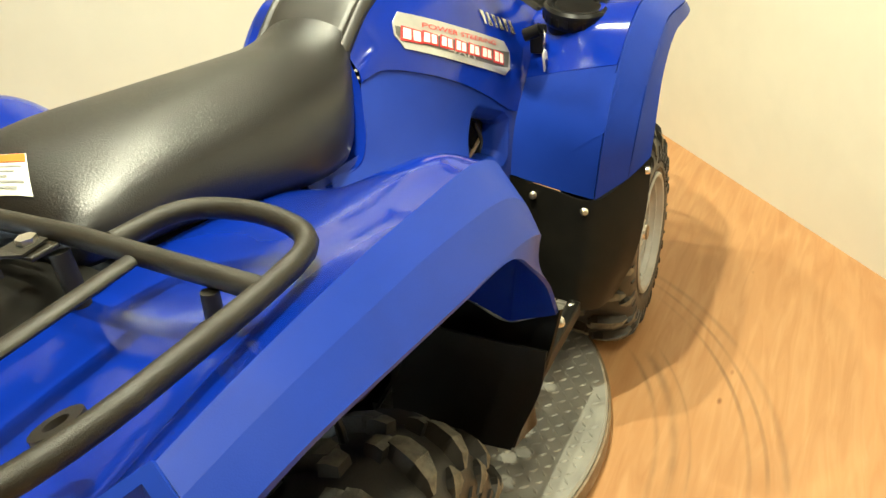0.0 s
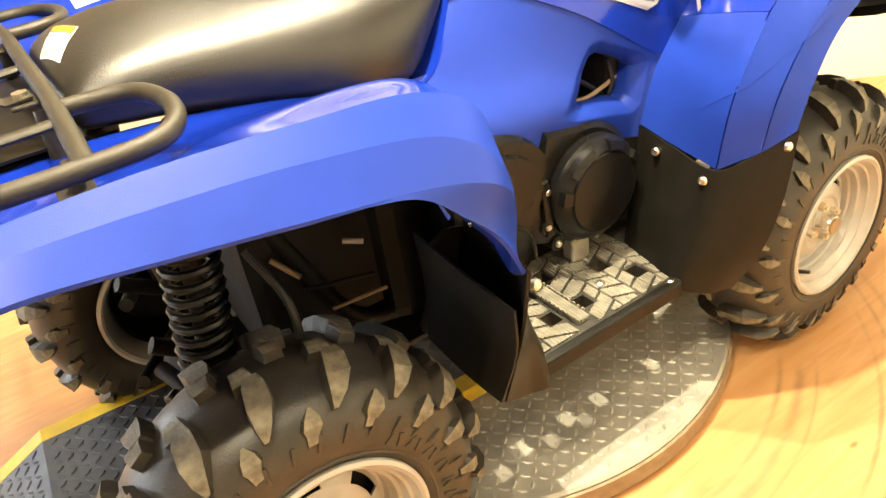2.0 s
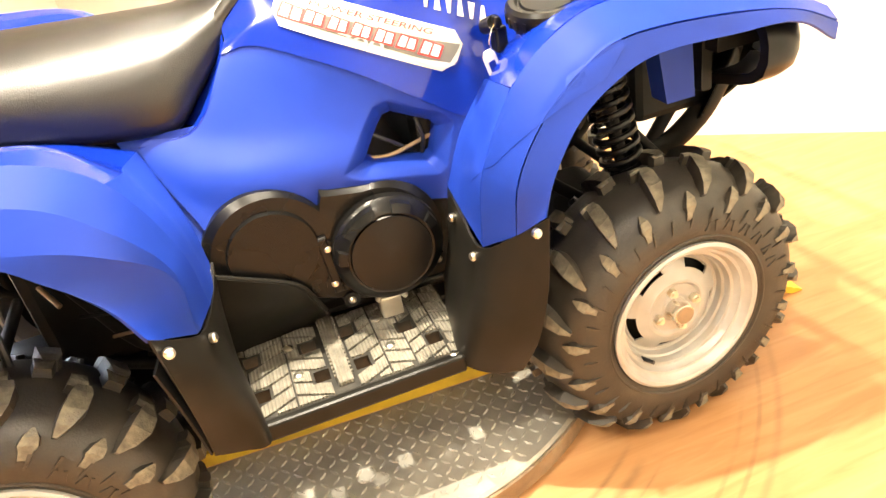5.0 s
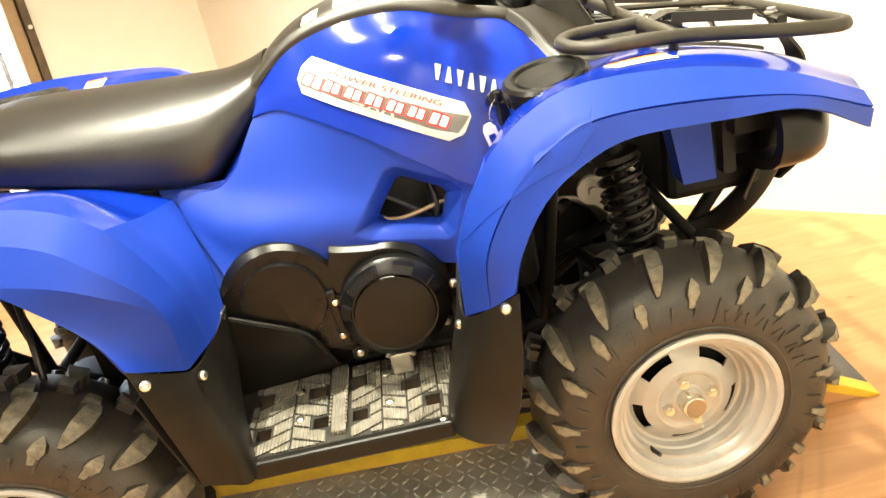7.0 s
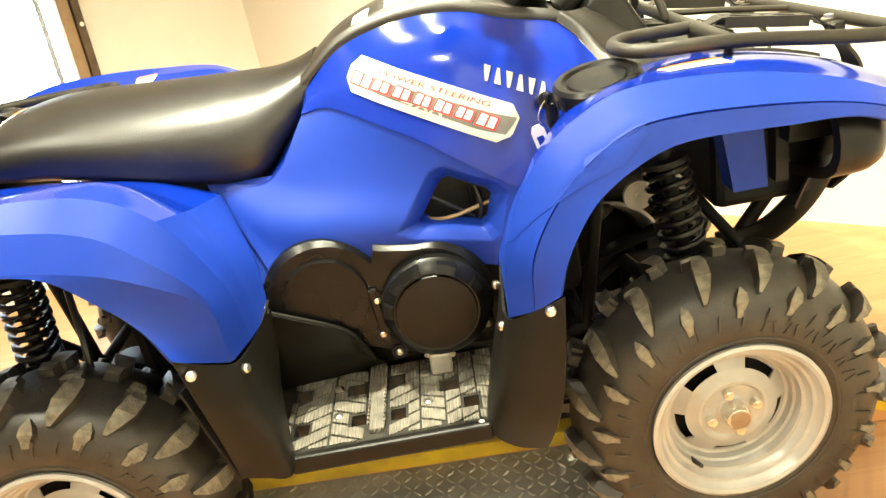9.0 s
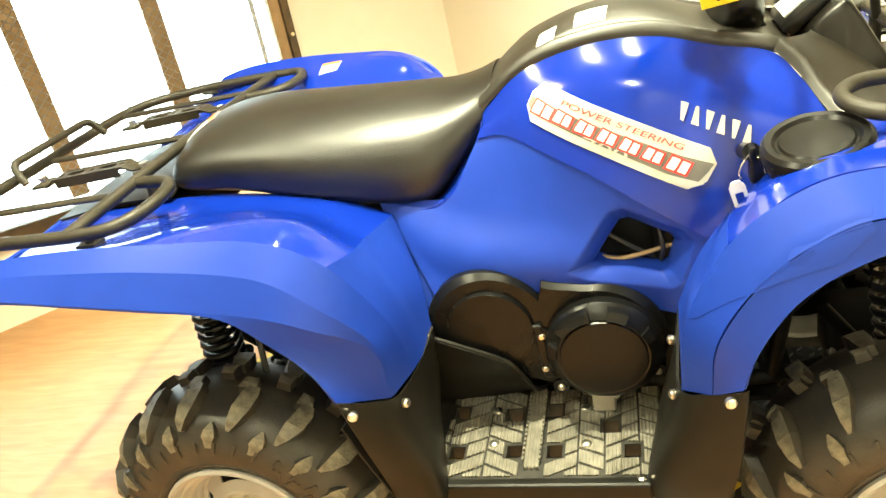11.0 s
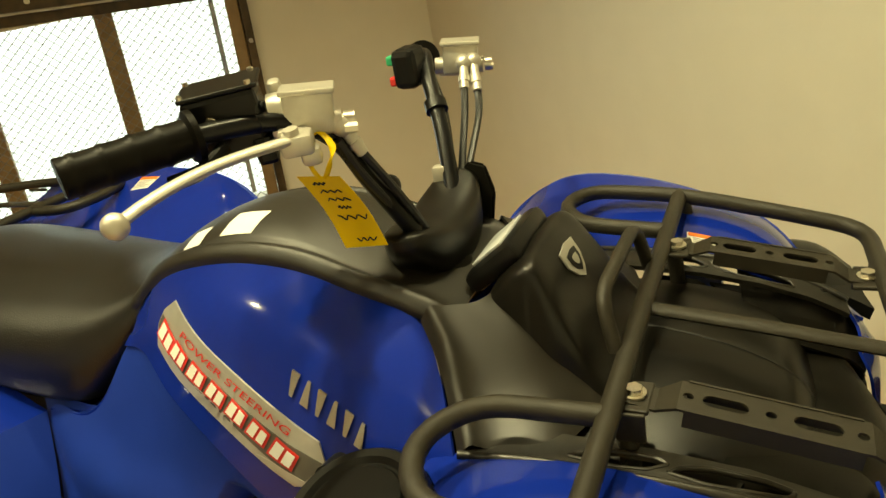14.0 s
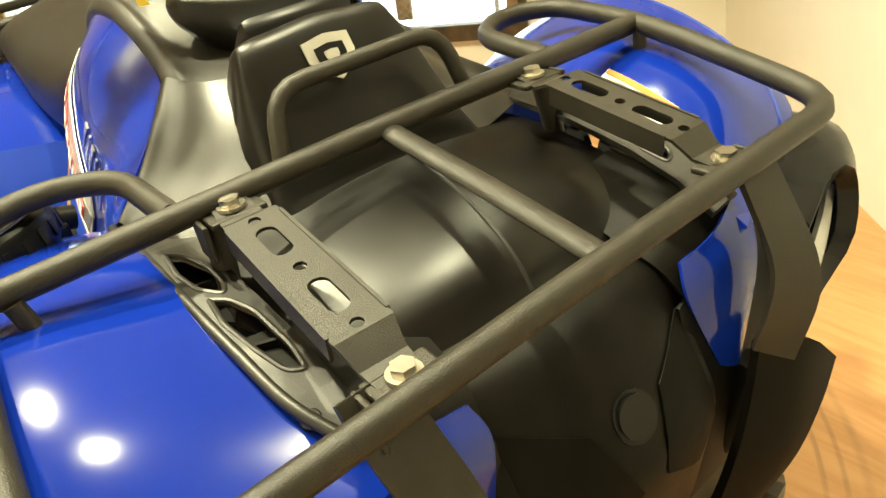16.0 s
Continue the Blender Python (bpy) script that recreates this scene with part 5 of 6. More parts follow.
bm = bmesh.new()
tube(bm, [(1.035, -.055, 1.070), (1.005, -.085, 1.150), (.988, -.108, 1.206), (.955, -.142, 1.238), (.893, -.200, 1.246), (.820, -.312, 1.243)], .0112, 12, 6)
hpart("bar_tube", bm, BLACKG, "black steel bar tube")
bm = bmesh.new()
tube(bm, [(1.030, .080, 1.065), (1.000, .140, 1.140), (.968, .192, 1.200), (.945, .240, 1.222), (.912, .300, 1.212), (.862, .420, 1.180)], .0112, 12, 6)
hpart("bar_tube", bm, BLACKG, "black steel bar tube")
for a, b in (((.884, -.208, 1.246), (.813, -.320, 1.243)), ((.900, .325, 1.205), (.856, .432, 1.177))):
    a, b = Vector(a), Vector(b)
    d = b - a
    bm = bmesh.new()
    q = Matrix.Translation(a) @ turn_to(d) @ Matrix.Rotation(radians(90), 4, "X")
    L = d.length
    prof = [(.012, -.004), (.028, -.004), (.028, .003), (.0205, .006)]
    for k in range(4):
        y = .010 + k * (L - .018) / 4
        prof += [(.0205, y), (.0208, y + .016), (.0218, y + .0185), (.0218, y + .0225), (.0205, y + .0245)]
    prof += [(.021, L - .006), (.0215, L - .002), (.020, L), (.006, L), (.005, L - .008), (.0, L - .008)]
    lathe(bm, [(r_, y) for r_, y in prof], 24)
    bmesh.ops.recalc_face_normals(bm, faces=bm.faces[:])
    bm.transform(q @ Matrix.Diagonal((1, 1, 1, 1)))
    hpart("grip", bm, BLACKM, "ribbed black rubber grip")
# throttle housing
bm = bmesh.new()
mh = Matrix.Translation((.893, -.158, 1.252)) @ Matrix.Rotation(radians(30), 4, "Z") @ Matrix.Rotation(radians(-3), 4, "Y") @ Matrix.Rotation(radians(8), 4, "X")
box(bm, 0, 0, .012, .080, .052, .040, bevel=.006)
box(bm, .004, 0, -.022, .066, .044, .040, bevel=.006)
box(bm, .030, -.010, -.040, .024, .030, .034, bevel=.006)
rod(bm, (-.044, .0, -.012), (.052, .0, -.012), .019, 18)
bm.transform(mh)
hpart("throttle_housing", bm, BLACKG, "black throttle housing", False)
bm = bmesh.new()
box(bm, .002, .002, .034, .086, .056, .005, bevel=.002)
bm.transform(mh)
hpart("housing_lid", bm, BLACKG, "flat black housing lid", False)
for x, y in ((-.036, -.022), (.036, -.022), (-.036, .022), (.036, .022)):
    bm = bmesh.new()
    rod(bm, (x, y, .036), (x, y, .040), .0035, 8)
    bm.transform(mh)
    hpart("housing_screw", bm, STEEL)
bm = bmesh.new()
rod(bm, (-.012, -.026, .008), (-.012, -.032, .008), .006, 12)
bm.transform(mh)
hpart("housing_screw", bm, STEEL)
bm = bmesh.new()
box(bm, -.046, .004, .004, .014, .022, .016, bevel=.004)
box(bm, -.040, -.006, -.026, .022, .014, .024, bevel=.004)
bm.transform(mh)
hpart("switch", bm, BLACKG, "black switch block", False)
bm = bmesh.new()
rod(bm, (.046, -.004, -.006), (.062, -.004, -.006), .020, 18)
box(bm, .056, .014, .008, .014, .020, .030, bevel=.004)
bm.transform(mh)
hpart("bar_bracket", bm, CAST, "cast bar clamp bracket")
bm = bmesh.new()
tube(bm, [(.905, -.190, 1.228), (.897, -.222, 1.214), (.872, -.246, 1.208)], .0085, 8, 5)
hpart("throttle_lever", bm, BLACKG, "black thumb throttle")
# brake reservoirs
for cx, cy, cz, rot, sgn in ((.972, -.120, 1.246, 31, -1), (.986, .280, 1.212, 20, 1)):
    mr_ = Matrix.Translation((cx, cy, cz)) @ Matrix.Rotation(radians(rot), 4, "Z") @ Matrix.Rotation(radians(6), 4, "Y")
    bm = bmesh.new()
    box(bm, 0, 0, -.003, .054, .040, .046, bevel=.005)
    rod(bm, (-.040, sgn * .006, -.016), (.034, sgn * .006, -.016), .013, 14)
    box(bm, -.018, sgn * .020, -.024, .034, .030, .018, bevel=.004)
    bm.transform(mr_)
    rs = hpart("brake_reservoir", bm, CAST, "cast aluminium brake reservoir")
    bm = bmesh.new()
    box(bm, 0, 0, .0205, .060, .046, .006, bevel=.002)
    bm.transform(mr_)
    hpart("reservoir_cap", bm, CAST, "flat reservoir cap", False)
    bm = bmesh.new()
    rod(bm, (.036, sgn * .006, -.016), (.048, sgn * .006, -.016), .0105, 14)
    rod(bm, (.036, sgn * .018, -.022), (.050, sgn * .018, -.022), .006, 6)
    bm.transform(mr_)
    hpart("banjo_bolt", bm, STEEL)
bm = bmesh.new()
tube(bm, [(.985, -.176, 1.228), (.966, -.225, 1.231), (.947, -.262, 1.230), (.934, -.297, 1.227), (.925, -.332, 1.222), (.920, -.360, 1.216)], .0078, 10, 6, flat=.7)
lever = hpart("brake_lever", bm, CAST, "silver brake lever with a ball end")
bm = bmesh.new()
bmesh.ops.create_uvsphere(bm, u_segments=14, v_segments=10, radius=.0125, matrix=Matrix.Translation((.919, -.364, 1.215)))
hpart("lever_ball", bm, CAST)
bm = bmesh.new()
box(bm, .982, -.168, 1.222, .034, .040, .022, Matrix.Rotation(radians(31), 4, "Z"), bevel=.005)
rod(bm, (.984, -.176, 1.228), (.984, -.178, 1.240), .008, 14)
box(bm, .990, -.160, 1.206, .022, .026, .020, Matrix.Rotation(radians(31), 4, "Z"), bevel=.006)
hpart("lever_pivot", bm, CAST, "cast lever pivot block")
bm = bmesh.new()
tube(bm, [(.985, .300, 1.200), (.975, .350, 1.190), (.955, .400, 1.175), (.93, .44, 1.165)], .0072, 10, 6, flat=.7)
hpart("brake_lever", bm, CAST, "silver brake lever")
bm = bmesh.new()
box(bm, .940, .195, 1.218, .038, .05, .058, bevel=.010)
hpart("switch_block", bm, BLACKG, "black switch block", False)
for z, mt, nm in ((1.188, REDM, "red_button"), (1.218, GREENM, "green_button")):
    bm = bmesh.new()
    box(bm, .919, .183, z + .014, .012, .018, .014, bevel=.003)
    hpart(nm, bm, mt, smooth=False)
for pts in ([(1.008, -.108, 1.205), (1.018, -.095, 1.175), (1.030, -.072, 1.130), (1.045, -.045, 1.070)],
            [(1.000, -.122, 1.208), (1.008, -.104, 1.165), (1.020, -.080, 1.120), (1.030, -.050, 1.068)],
            [(1.000, .252, 1.196), (1.012, .205, 1.150), (1.024, .150, 1.110), (1.034, .098, 1.068)],
            [(1.012, .262, 1.192), (1.030, .215, 1.145), (1.036, .150, 1.100), (1.040, .095, 1.066)],
            [(.955, .235, 1.190), (.992, .175, 1.150), (1.020, .110, 1.075)]):
    bm = bmesh.new()
    tube(bm, pts, .0055, 8, 6)
    hpart("cable", bm, HOSE, "black brake hose")
for a_, b_ in (((1.003, -.112, 1.222), (1.014, -.100, 1.186)), ((.998, .258, 1.204), (1.006, .228, 1.172)), ((1.010, .268, 1.204), (1.024, .234, 1.166))):
    bm = bmesh.new()
    a_, b_ = Vector(a_), Vector(b_)
    rod(bm, a_, b_, .0072, 10)
    rod(bm, a_.lerp(b_, .55), a_.lerp(b_, .75), .0088, 10)
    bmesh.ops.create_uvsphere(bm, u_segments=12, v_segments=8, radius=.0125, matrix=Matrix.Translation(a_))
    hpart("hose_fitting", bm, CAST, "grey hose fitting")
bm = bmesh.new()
rod(bm, (.990, .157, 1.160), (.984, .166, 1.171), .0165, 16)
hpart("cable_clamp", bm, BLACKG, "black cable clamp")
# pod between the bars
POD = [(-.088, .006, 1.070, 1.058), (-.078, .024, 1.076, 1.040), (-.045, .040, 1.072, 1.006), (0, .046, 1.066, .985), (.045, .046, 1.068, .985), (.080, .042, 1.076, 1.000), (.108, .030, 1.086, 1.030), (.120, .006, 1.088, 1.055)]
PA = [Vector((0, p[0], p[2])) for p in POD]
PB = [Vector((p[1], p[3], 0)) for p in POD]
bm = bmesh.new()
rings = []
for k in range(29):
    a_, b_ = catmull(PA, k / 28), catmull(PB, k / 28)
    ring = []
    for j in range(24):
        w_ = 2 * math.pi * j / 24
        ca, sa = math.cos(w_), math.sin(w_)
        ring.append(bm.verts.new((1.026 + math.copysign(abs(ca) ** .6, ca) * b_.x, a_.y, (a_.z + b_.y) / 2 + (a_.z - b_.y) / 2 * math.copysign(abs(sa) ** (.35 if sa > 0 else .9), sa))))
    rings.append(ring)
for p_, q_ in zip(rings, rings[1:]):
    for j in range(24):
        bm.faces.new((p_[j], p_[(j + 1) % 24], q_[(j + 1) % 24], q_[j]))
bm.faces.new(rings[0][::-1])
bm.faces.new(rings[-1])
bmesh.ops.recalc_face_normals(bm, faces=bm.faces[:])
hpart("bar_pod", bm, LIDM, "black handlebar pod cover")
bm = bmesh.new()
plate(bm, [(-.030, -.080), (.022, -.080), (.036, -.010), (.026, .030), (.004, .036), (-.030, .004)], .008, Matrix.Translation((1.040, .122, 1.062)) @ Matrix.Rotation(radians(90), 4, "X"), .003)
hpart("pod_wing", bm, BLACK, "black far wing of the pod", False)
bm = bmesh.new()
box(bm, 1.008, .100, 1.082, .026, .020, .034, bevel=.006)
hpart("bar_clamp", bm, CAST, "polished bar clamp")
bm = bmesh.new()
rod(bm, (1.040, 0, .955), (1.030, 0, 1.00), .055, 20, .042)
hpart("steering_boot", bm, BLACK, "black steering boot")
# shift lever on the far side of the tank
bm = bmesh.new()
tube(bm, [(.845, .215, .900), (.850, .212, .96), (.856, .209, 1.020)], .008, 10, 5)
lever_ = part("shift_lever", bm, BLACKG, bike, "black shift lever with a round knob")
bm = bmesh.new()
bmesh.ops.create_uvsphere(bm, u_segments=18, v_segments=12, radius=.020, matrix=Matrix.Translation((.856, .209, 1.027)))
part("knob", bm, BLACKG, lever_, "round black knob")

# ---------------------------------------------------------------- emblems and labels laid on the panels
from mathutils.bvhtree import BVHTree


def tree_of(ob):
    me = ob.data
    return BVHTree.FromPolygons([ob.matrix_basis @ v.co for v in me.vertices], [tuple(p.vertices) for p in me.polygons])


def decal(name, target, outline, way, mat, parent, lift=.0015, thick=.0012, step=.02, label="", reach=.6):
    """A thin flat piece of the given outline (points in space) laid along 'way' onto the surface of target."""
    way = Vector(way).normalized()
    P = [Vector(p) for p in outline]
    c = sum(P, Vector()) / len(P)
    bm = bmesh.new()
    bm.faces.new([bm.verts.new(p) for p in P])
    ex = (P[1] - P[0]).normalized()
    ey = way.cross(ex).normalized()
    span = max((p - c).length for p in P)
    n_ = int(span / step) + 1
    for ax in (ex, ey):
        for k in range(-n_, n_ + 1):
            bmesh.ops.bisect_plane(bm, geom=bm.verts[:] + bm.edges[:] + bm.faces[:], plane_co=c + ax * (k * step), plane_no=ax)
    lost = []
    for v in bm.verts:
        hit, nor, _, _ = target.ray_cast(v.co - way * reach, way)
        if hit:
            v.co = hit + (nor if nor.dot(way) < 0 else -nor) * lift
        else:
            lost.append(v)
    bmesh.ops.delete(bm, geom=lost, context="VERTS")
    bm.normal_update()
    if sum(f.normal.dot(way) * f.calc_area() for f in bm.faces) > 0:
        bmesh.ops.reverse_faces(bm, faces=bm.faces[:])
    r_ = bmesh.ops.extrude_face_region(bm, geom=bm.faces[:])
    bmesh.ops.translate(bm, vec=-way * thick, verts=[g for g in r_["geom"] if isinstance(g, bmesh.types.BMVert)])
    bmesh.ops.recalc_face_normals(bm, faces=bm.faces[:])
    return part(name, bm, mat, parent, label, auto=25)


def find(name, k=0):
    return [o for o in bike.children if o.name.split(".")[0] == name][k]


side_tree = tree_of(find("tank_side_cover"))


def em(u, v):
    """Emblem drawing coordinates to a place on the tank side."""
    a = ((u - 125) * 173 + 55 * (v - 102)) / 135325
    b = (670 * (v - 102) - 353 * (u - 125)) / 135325
    return (.696 + .256 * a - .034 * b, -.3, 1.001 - .122 * a - .056 * b)


Y = (0, 1, 0)
emblem = decal("side_emblem", side_tree, [em(*p) for p in ((125, 102), (795, 455), (825, 530), (795, 610), (725, 640), (75, 280), (55, 205), (75, 145))], Y, SILVER, bike, .0015, .0022, label="silver side emblem with red and white shapes")
decal("emblem_band", side_tree, [em(*p) for p in ((78, 165), (250, 262), (690, 478), (815, 530), (800, 560), (760, 612), (640, 555), (80, 240), (64, 205))], Y, DARKSIL, emblem, .0040, .0006, label="dark emblem band")
# seven slanting red-edged letters shapes of the brand name, kept plain
for k in range(7):
    u0 = 88 + k * 92
    v0 = 172 + k * 48.5
    wd, hg = (108, 84) if k in (0, 6) else (92, 76)
    q = [(u0 - 18, v0 + hg * .78), (u0 + 14, v0), (u0 + wd * .92, v0 + wd * .50), (u0 + wd * .70, v0 + hg * .78 + wd * .46)]
    decal("emblem_shape", side_tree, [em(*p) for p in q], Y, REDM, emblem, .0054, .0006)

    def inner(a_, b_):
        top = ((q[1][0] * (1 - b_) + q[2][0] * b_), (q[1][1] * (1 - b_) + q[2][1] * b_))
        low = ((q[0][0] * (1 - b_) + q[3][0] * b_), (q[0][1] * (1 - b_) + q[3][1] * b_))
        return em(low[0] * (1 - a_) + top[0] * a_, low[1] * (1 - a_) + top[1] * a_)
    for b0, b1, a0_, a1_ in ((.09, .44, .13, .87), (.56, .89, .13, .87)):
        decal("emblem_fill", side_tree, [inner(a0_, b0), inner(a1_, b0), inner(a1_, b1), inner(a0_, b1)], Y, WHITE, emblem, .0066, .0005)
decal("emblem_bar", side_tree, [em(*p) for p in ((585, 545), (640, 556), (790, 620), (740, 632))], Y, SILVER, emblem, .0050, .0005)
# six chrome letter shapes of the maker's name, kept plain
for k in range(6):
    u0, v0 = 672 + k * 49, 230 + k * 26
    wide_, slim = (15, 6) if k % 2 else (6, 15)
    q = [(u0 + 6 - wide_, v0 + 86 - wide_ * .5), (u0 + 12 - slim, v0 + 8 - slim * .5), (u0 + 12 + slim, v0 + 8 + slim * .5), (u0 + 6 + wide_, v0 + 86 + wide_ * .5)]
    decal("chrome_shape", side_tree, [em(*p) for p in q], Y, CHROME, bike, .0010, .0025, label="small raised chrome wedge")


def words(text, origin, across, up, height, tree, way, mat, parent, lift):
    cu = bpy.data.curves.new("words", "FONT")
    cu.body, cu.size = text, 1.0
    tmp = new("words_tmp", cu)
    me = bpy.data.meshes.new_from_object(tmp)
    bpy.data.objects.remove(tmp)
    bm = bmesh.new()
    bm.from_mesh(me)
    wide_ = max(v.co.x for v in bm.verts)
    o, ax, uy = Vector(origin), Vector(across), Vector(up).normalized()
    way = Vector(way).normalized()
    for v in bm.verts:
        p = o + ax * (v.co.x / wide_) + uy * (v.co.y * height)
        hit, nor, _, _ = tree.ray_cast(p - way * .6, way)
        v.co = (hit + (nor if nor.dot(way) < 0 else -nor) * lift) if hit else p
    return part("lettering", bm, mat, parent, smooth=False)


a_, b_ = Vector(em(196, 205)), Vector(em(690, 452))
words("POWER STEERING", a_, b_ - a_, Vector(em(210, 180)) - a_, .014, side_tree, Y, REDM, emblem, .0045)
a_, b_ = Vector(em(290, 392)), Vector(em(480, 482))
words("700", a_, b_ - a_, Vector(em(300, 350)) - a_, .020, side_tree, Y, SILVER, emblem, .0056)

ff_near, ff_far = tree_of(find("front_fender", 0)), tree_of(find("front_fender", 1))
DOWN = (0, 0, -1)


def warning(target, corners, way, name="warning_label"):
    """A white label with an orange head and grey text bars; corners: head end first."""
    a, b, c, d = [Vector(p) for p in corners]
    lb = decal(name, target, [a, b, c, d], way, WHITE, bike, .0012, .0006, label="white warning label with an orange head")
    def at(u, v):
        return (a * (1 - u) + b * u) * (1 - v) + (d * (1 - u) + c * u) * v
    decal("label_head", target, [at(.02, .03), at(.98, .03), at(.98, .26), at(.02, .26)], way, ORANGE, lb, .0024, .0004)
    for k in range(5):
        v = .36 + k * .12
        decal("text_bar", target, [at(.08, v), at(.90 - .15 * (k % 3), v), at(.90 - .15 * (k % 3), v + .04), at(.08, v + .04)], way, GREY, lb, .0024, .0003)
    return lb


warning(ff_near, ((1.262, -.392, .925), (1.166, -.396, .925), (1.176, -.436, .925), (1.276, -.431, .925))[::1], DOWN)
warning(ff_far, ((1.307, .283, .925), (1.412, .272, .925), (1.416, .236, .925), (1.312, .250, .925)), DOWN)
warning(tree_of(find("rear_fender", 1)), ((.05, .452, .955), (.105, .452, .955), (.100, .41, .955), (.05, .405, .955)), DOWN)
seat_tree = tree_of(seat)
warning(seat_tree, ((-.032, .030, 1.0), (-.010, -.040, 1.0), (-.056, -.100, 1.0), (-.072, -.030, 1.0)), DOWN, "seat_label")
cov_tree = tree_of(find("tank_top_cover"))
decal("tank_label", cov_tree, [(.757, -.035, 1.1), (.812, -.035, 1.1), (.806, -.080, 1.1), (.752, -.080, 1.1)], DOWN, WHITE, bike, .0012, .0006, label="small white label")
decal("tank_label", cov_tree, [(.690, -.055, 1.1), (.722, -.055, 1.1), (.716, -.085, 1.1), (.684, -.085, 1.1)], DOWN, WHITE, bike, .0012, .0006, label="small white label")
# shield badge on the meter housing
mh_tree = tree_of(find("meter_housing"))
BW = (-.92, 0, -.38)
sh = [(-.026, .018), (.0, .022), (.026, .018), (.026, -.002), (.014, -.018), (0, -.026), (-.014, -.018), (-.026, -.002)]
badge = decal("shield_badge", mh_tree, [Vector((1.210, y, 1.010)) + Vector((-.38, 0, .92)) * z for y, z in sh], BW, SILVER, bike, .0012, .0020, .012, "silver shield badge")
decal("badge_face", mh_tree, [Vector((1.210, y * .62, 1.008)) + Vector((-.38, 0, .92)) * z * .62 for y, z in sh], BW, BLACKG, badge, .0036, .0005, .012)
decal("badge_mark", mh_tree, [Vector((1.210, y * .30, 1.008)) + Vector((-.38, 0, .92)) * z * .30 for y, z in sh], BW, SILVER, badge, .0046, .0004, .012)

# flat dark patches on the nose, painting the shade of its air openings
nose_tree = tree_of(find("nose"))
for s in (-1, 1):
    decal("nose_opening", nose_tree, [(1.60, s * y, z) for y, z in ((.104, .790), (.040, .766), (.014, .706), (.070, .668), (.106, .690))], (-1, 0, 0), GUARDM, bike, .0012, .0010, label="flat dark patch painting the shade of a nose opening")
# pointed satin crests on the front fenders
for s in (-1, 1):
    k = 0 if s < 0 else 1
    V, F = [], []
    for nm in ("front_lower_panel", "front_fender", "front_fender_flare", "front_fender_lip"):
        me = find(nm, k).data
        o = len(V)
        V += [v.co.copy() for v in me.vertices]
        F += [tuple(o + i for i in q.vertices) for q in me.polygons]
    crest = [(.903, -.393, .662), (.934, -.418, .726), (.980, -.466, .813), (1.025, -.520, .893), (1.040, -.545, .930), (1.050, -.560, .900), (1.022, -.562, .856), (.990, -.528, .789), (.946, -.475, .713)]
    decal("fender_crest", BVHTree.FromPolygons(V, F), [(x, -y * s, z) for x, y, z in crest], (.905, -s * .267, -.33), BLUEM, bike, .0004, .0004, .012, "pointed satin blue fender crest", reach=.10)
# filler cap, ignition and key
cap_m = Matrix.Translation((1.083, -.352, .898)) @ Matrix.Rotation(radians(8), 4, "X") @ Matrix.Rotation(radians(-6), 4, "Y")
bm = bmesh.new()
lathe(bm, [(.066, -.008), (.072, 0), (.075, .014), (.073, .027), (.067, .033), (.058, .032), (.053, .027), (.050, .027), (.047, .030), (.0, .032)], 48)
bm.transform(cap_m @ Matrix.Rotation(radians(90), 4, "X"))
cap_ob = part("filler_cap", bm, BLACKG, bike, "round black filler cap", auto=30)
for k in range(24):
    a = 2 * math.pi * k / 24
    bm = bmesh.new()
    box(bm, .0735 * math.cos(a), .010, .0735 * math.sin(a), .004, .016, .006, Matrix.Rotation(-a, 4, "Y"))
    bm.transform(cap_m @ Matrix.Rotation(radians(90), 4, "X"))
    part("grip_rib", bm, BLACKG, cap_ob, smooth=False)
bm = bmesh.new()
rod(bm, (0, 0, -.045), (0, 0, .002), .062, 32)
bm.transform(cap_m)
part("filler_neck", bm, BLACK, bike, "black filler neck")
bm = bmesh.new()
rod(bm, (1.000, -.262, .880), (1.004, -.296, .892), .014, 16)
box(bm, 1.004, -.300, .894, .010, .022, .020, bevel=.003)
part("ignition_lock", bm, BLACKG, bike, "black ignition lock with key")
key = tagged(new("key_fob"), "white and blue key fob hanging from the ignition", "key fob")
bm = bmesh.new()
tube(bm, [(1.000, -.306, .892), (.990, -.312, .884), (.984, -.312, .868), (.986, -.310, .856)], .0016, 6, 5)
part("ring", bm, STEEL, key, "thin steel key ring")
bm = bmesh.new()
plate(bm, [(-.012, -.028), (-.008, -.032), (.008, -.032), (.012, -.028), (.012, .020), (.006, .030), (-.006, .030), (-.012, .020)], .004,
      Matrix.Translation((.984, -.312, .826)) @ Matrix.Rotation(radians(-14), 4, "Y") @ Matrix.Rotation(radians(90), 4, "X"), .001)
part("tag", bm, WHITE, key, "white plastic tag", False)
bm = bmesh.new()
plate(bm, [(-.006, -.020), (.006, -.020), (.006, .010), (-.006, .010)], .001,
      Matrix.Translation((.984, -.3165, .826)) @ Matrix.Rotation(radians(-14), 4, "Y") @ Matrix.Rotation(radians(90), 4, "X"))
part("tag_print", bm, BLUEM, key, "blue print", False)
# recess behind the key
bm = bmesh.new()
box(bm, 1.012, -.287, .862, .022, .03, .045, bevel=.004)
part("socket", bm, BLACKG, bike, "black power socket", False)

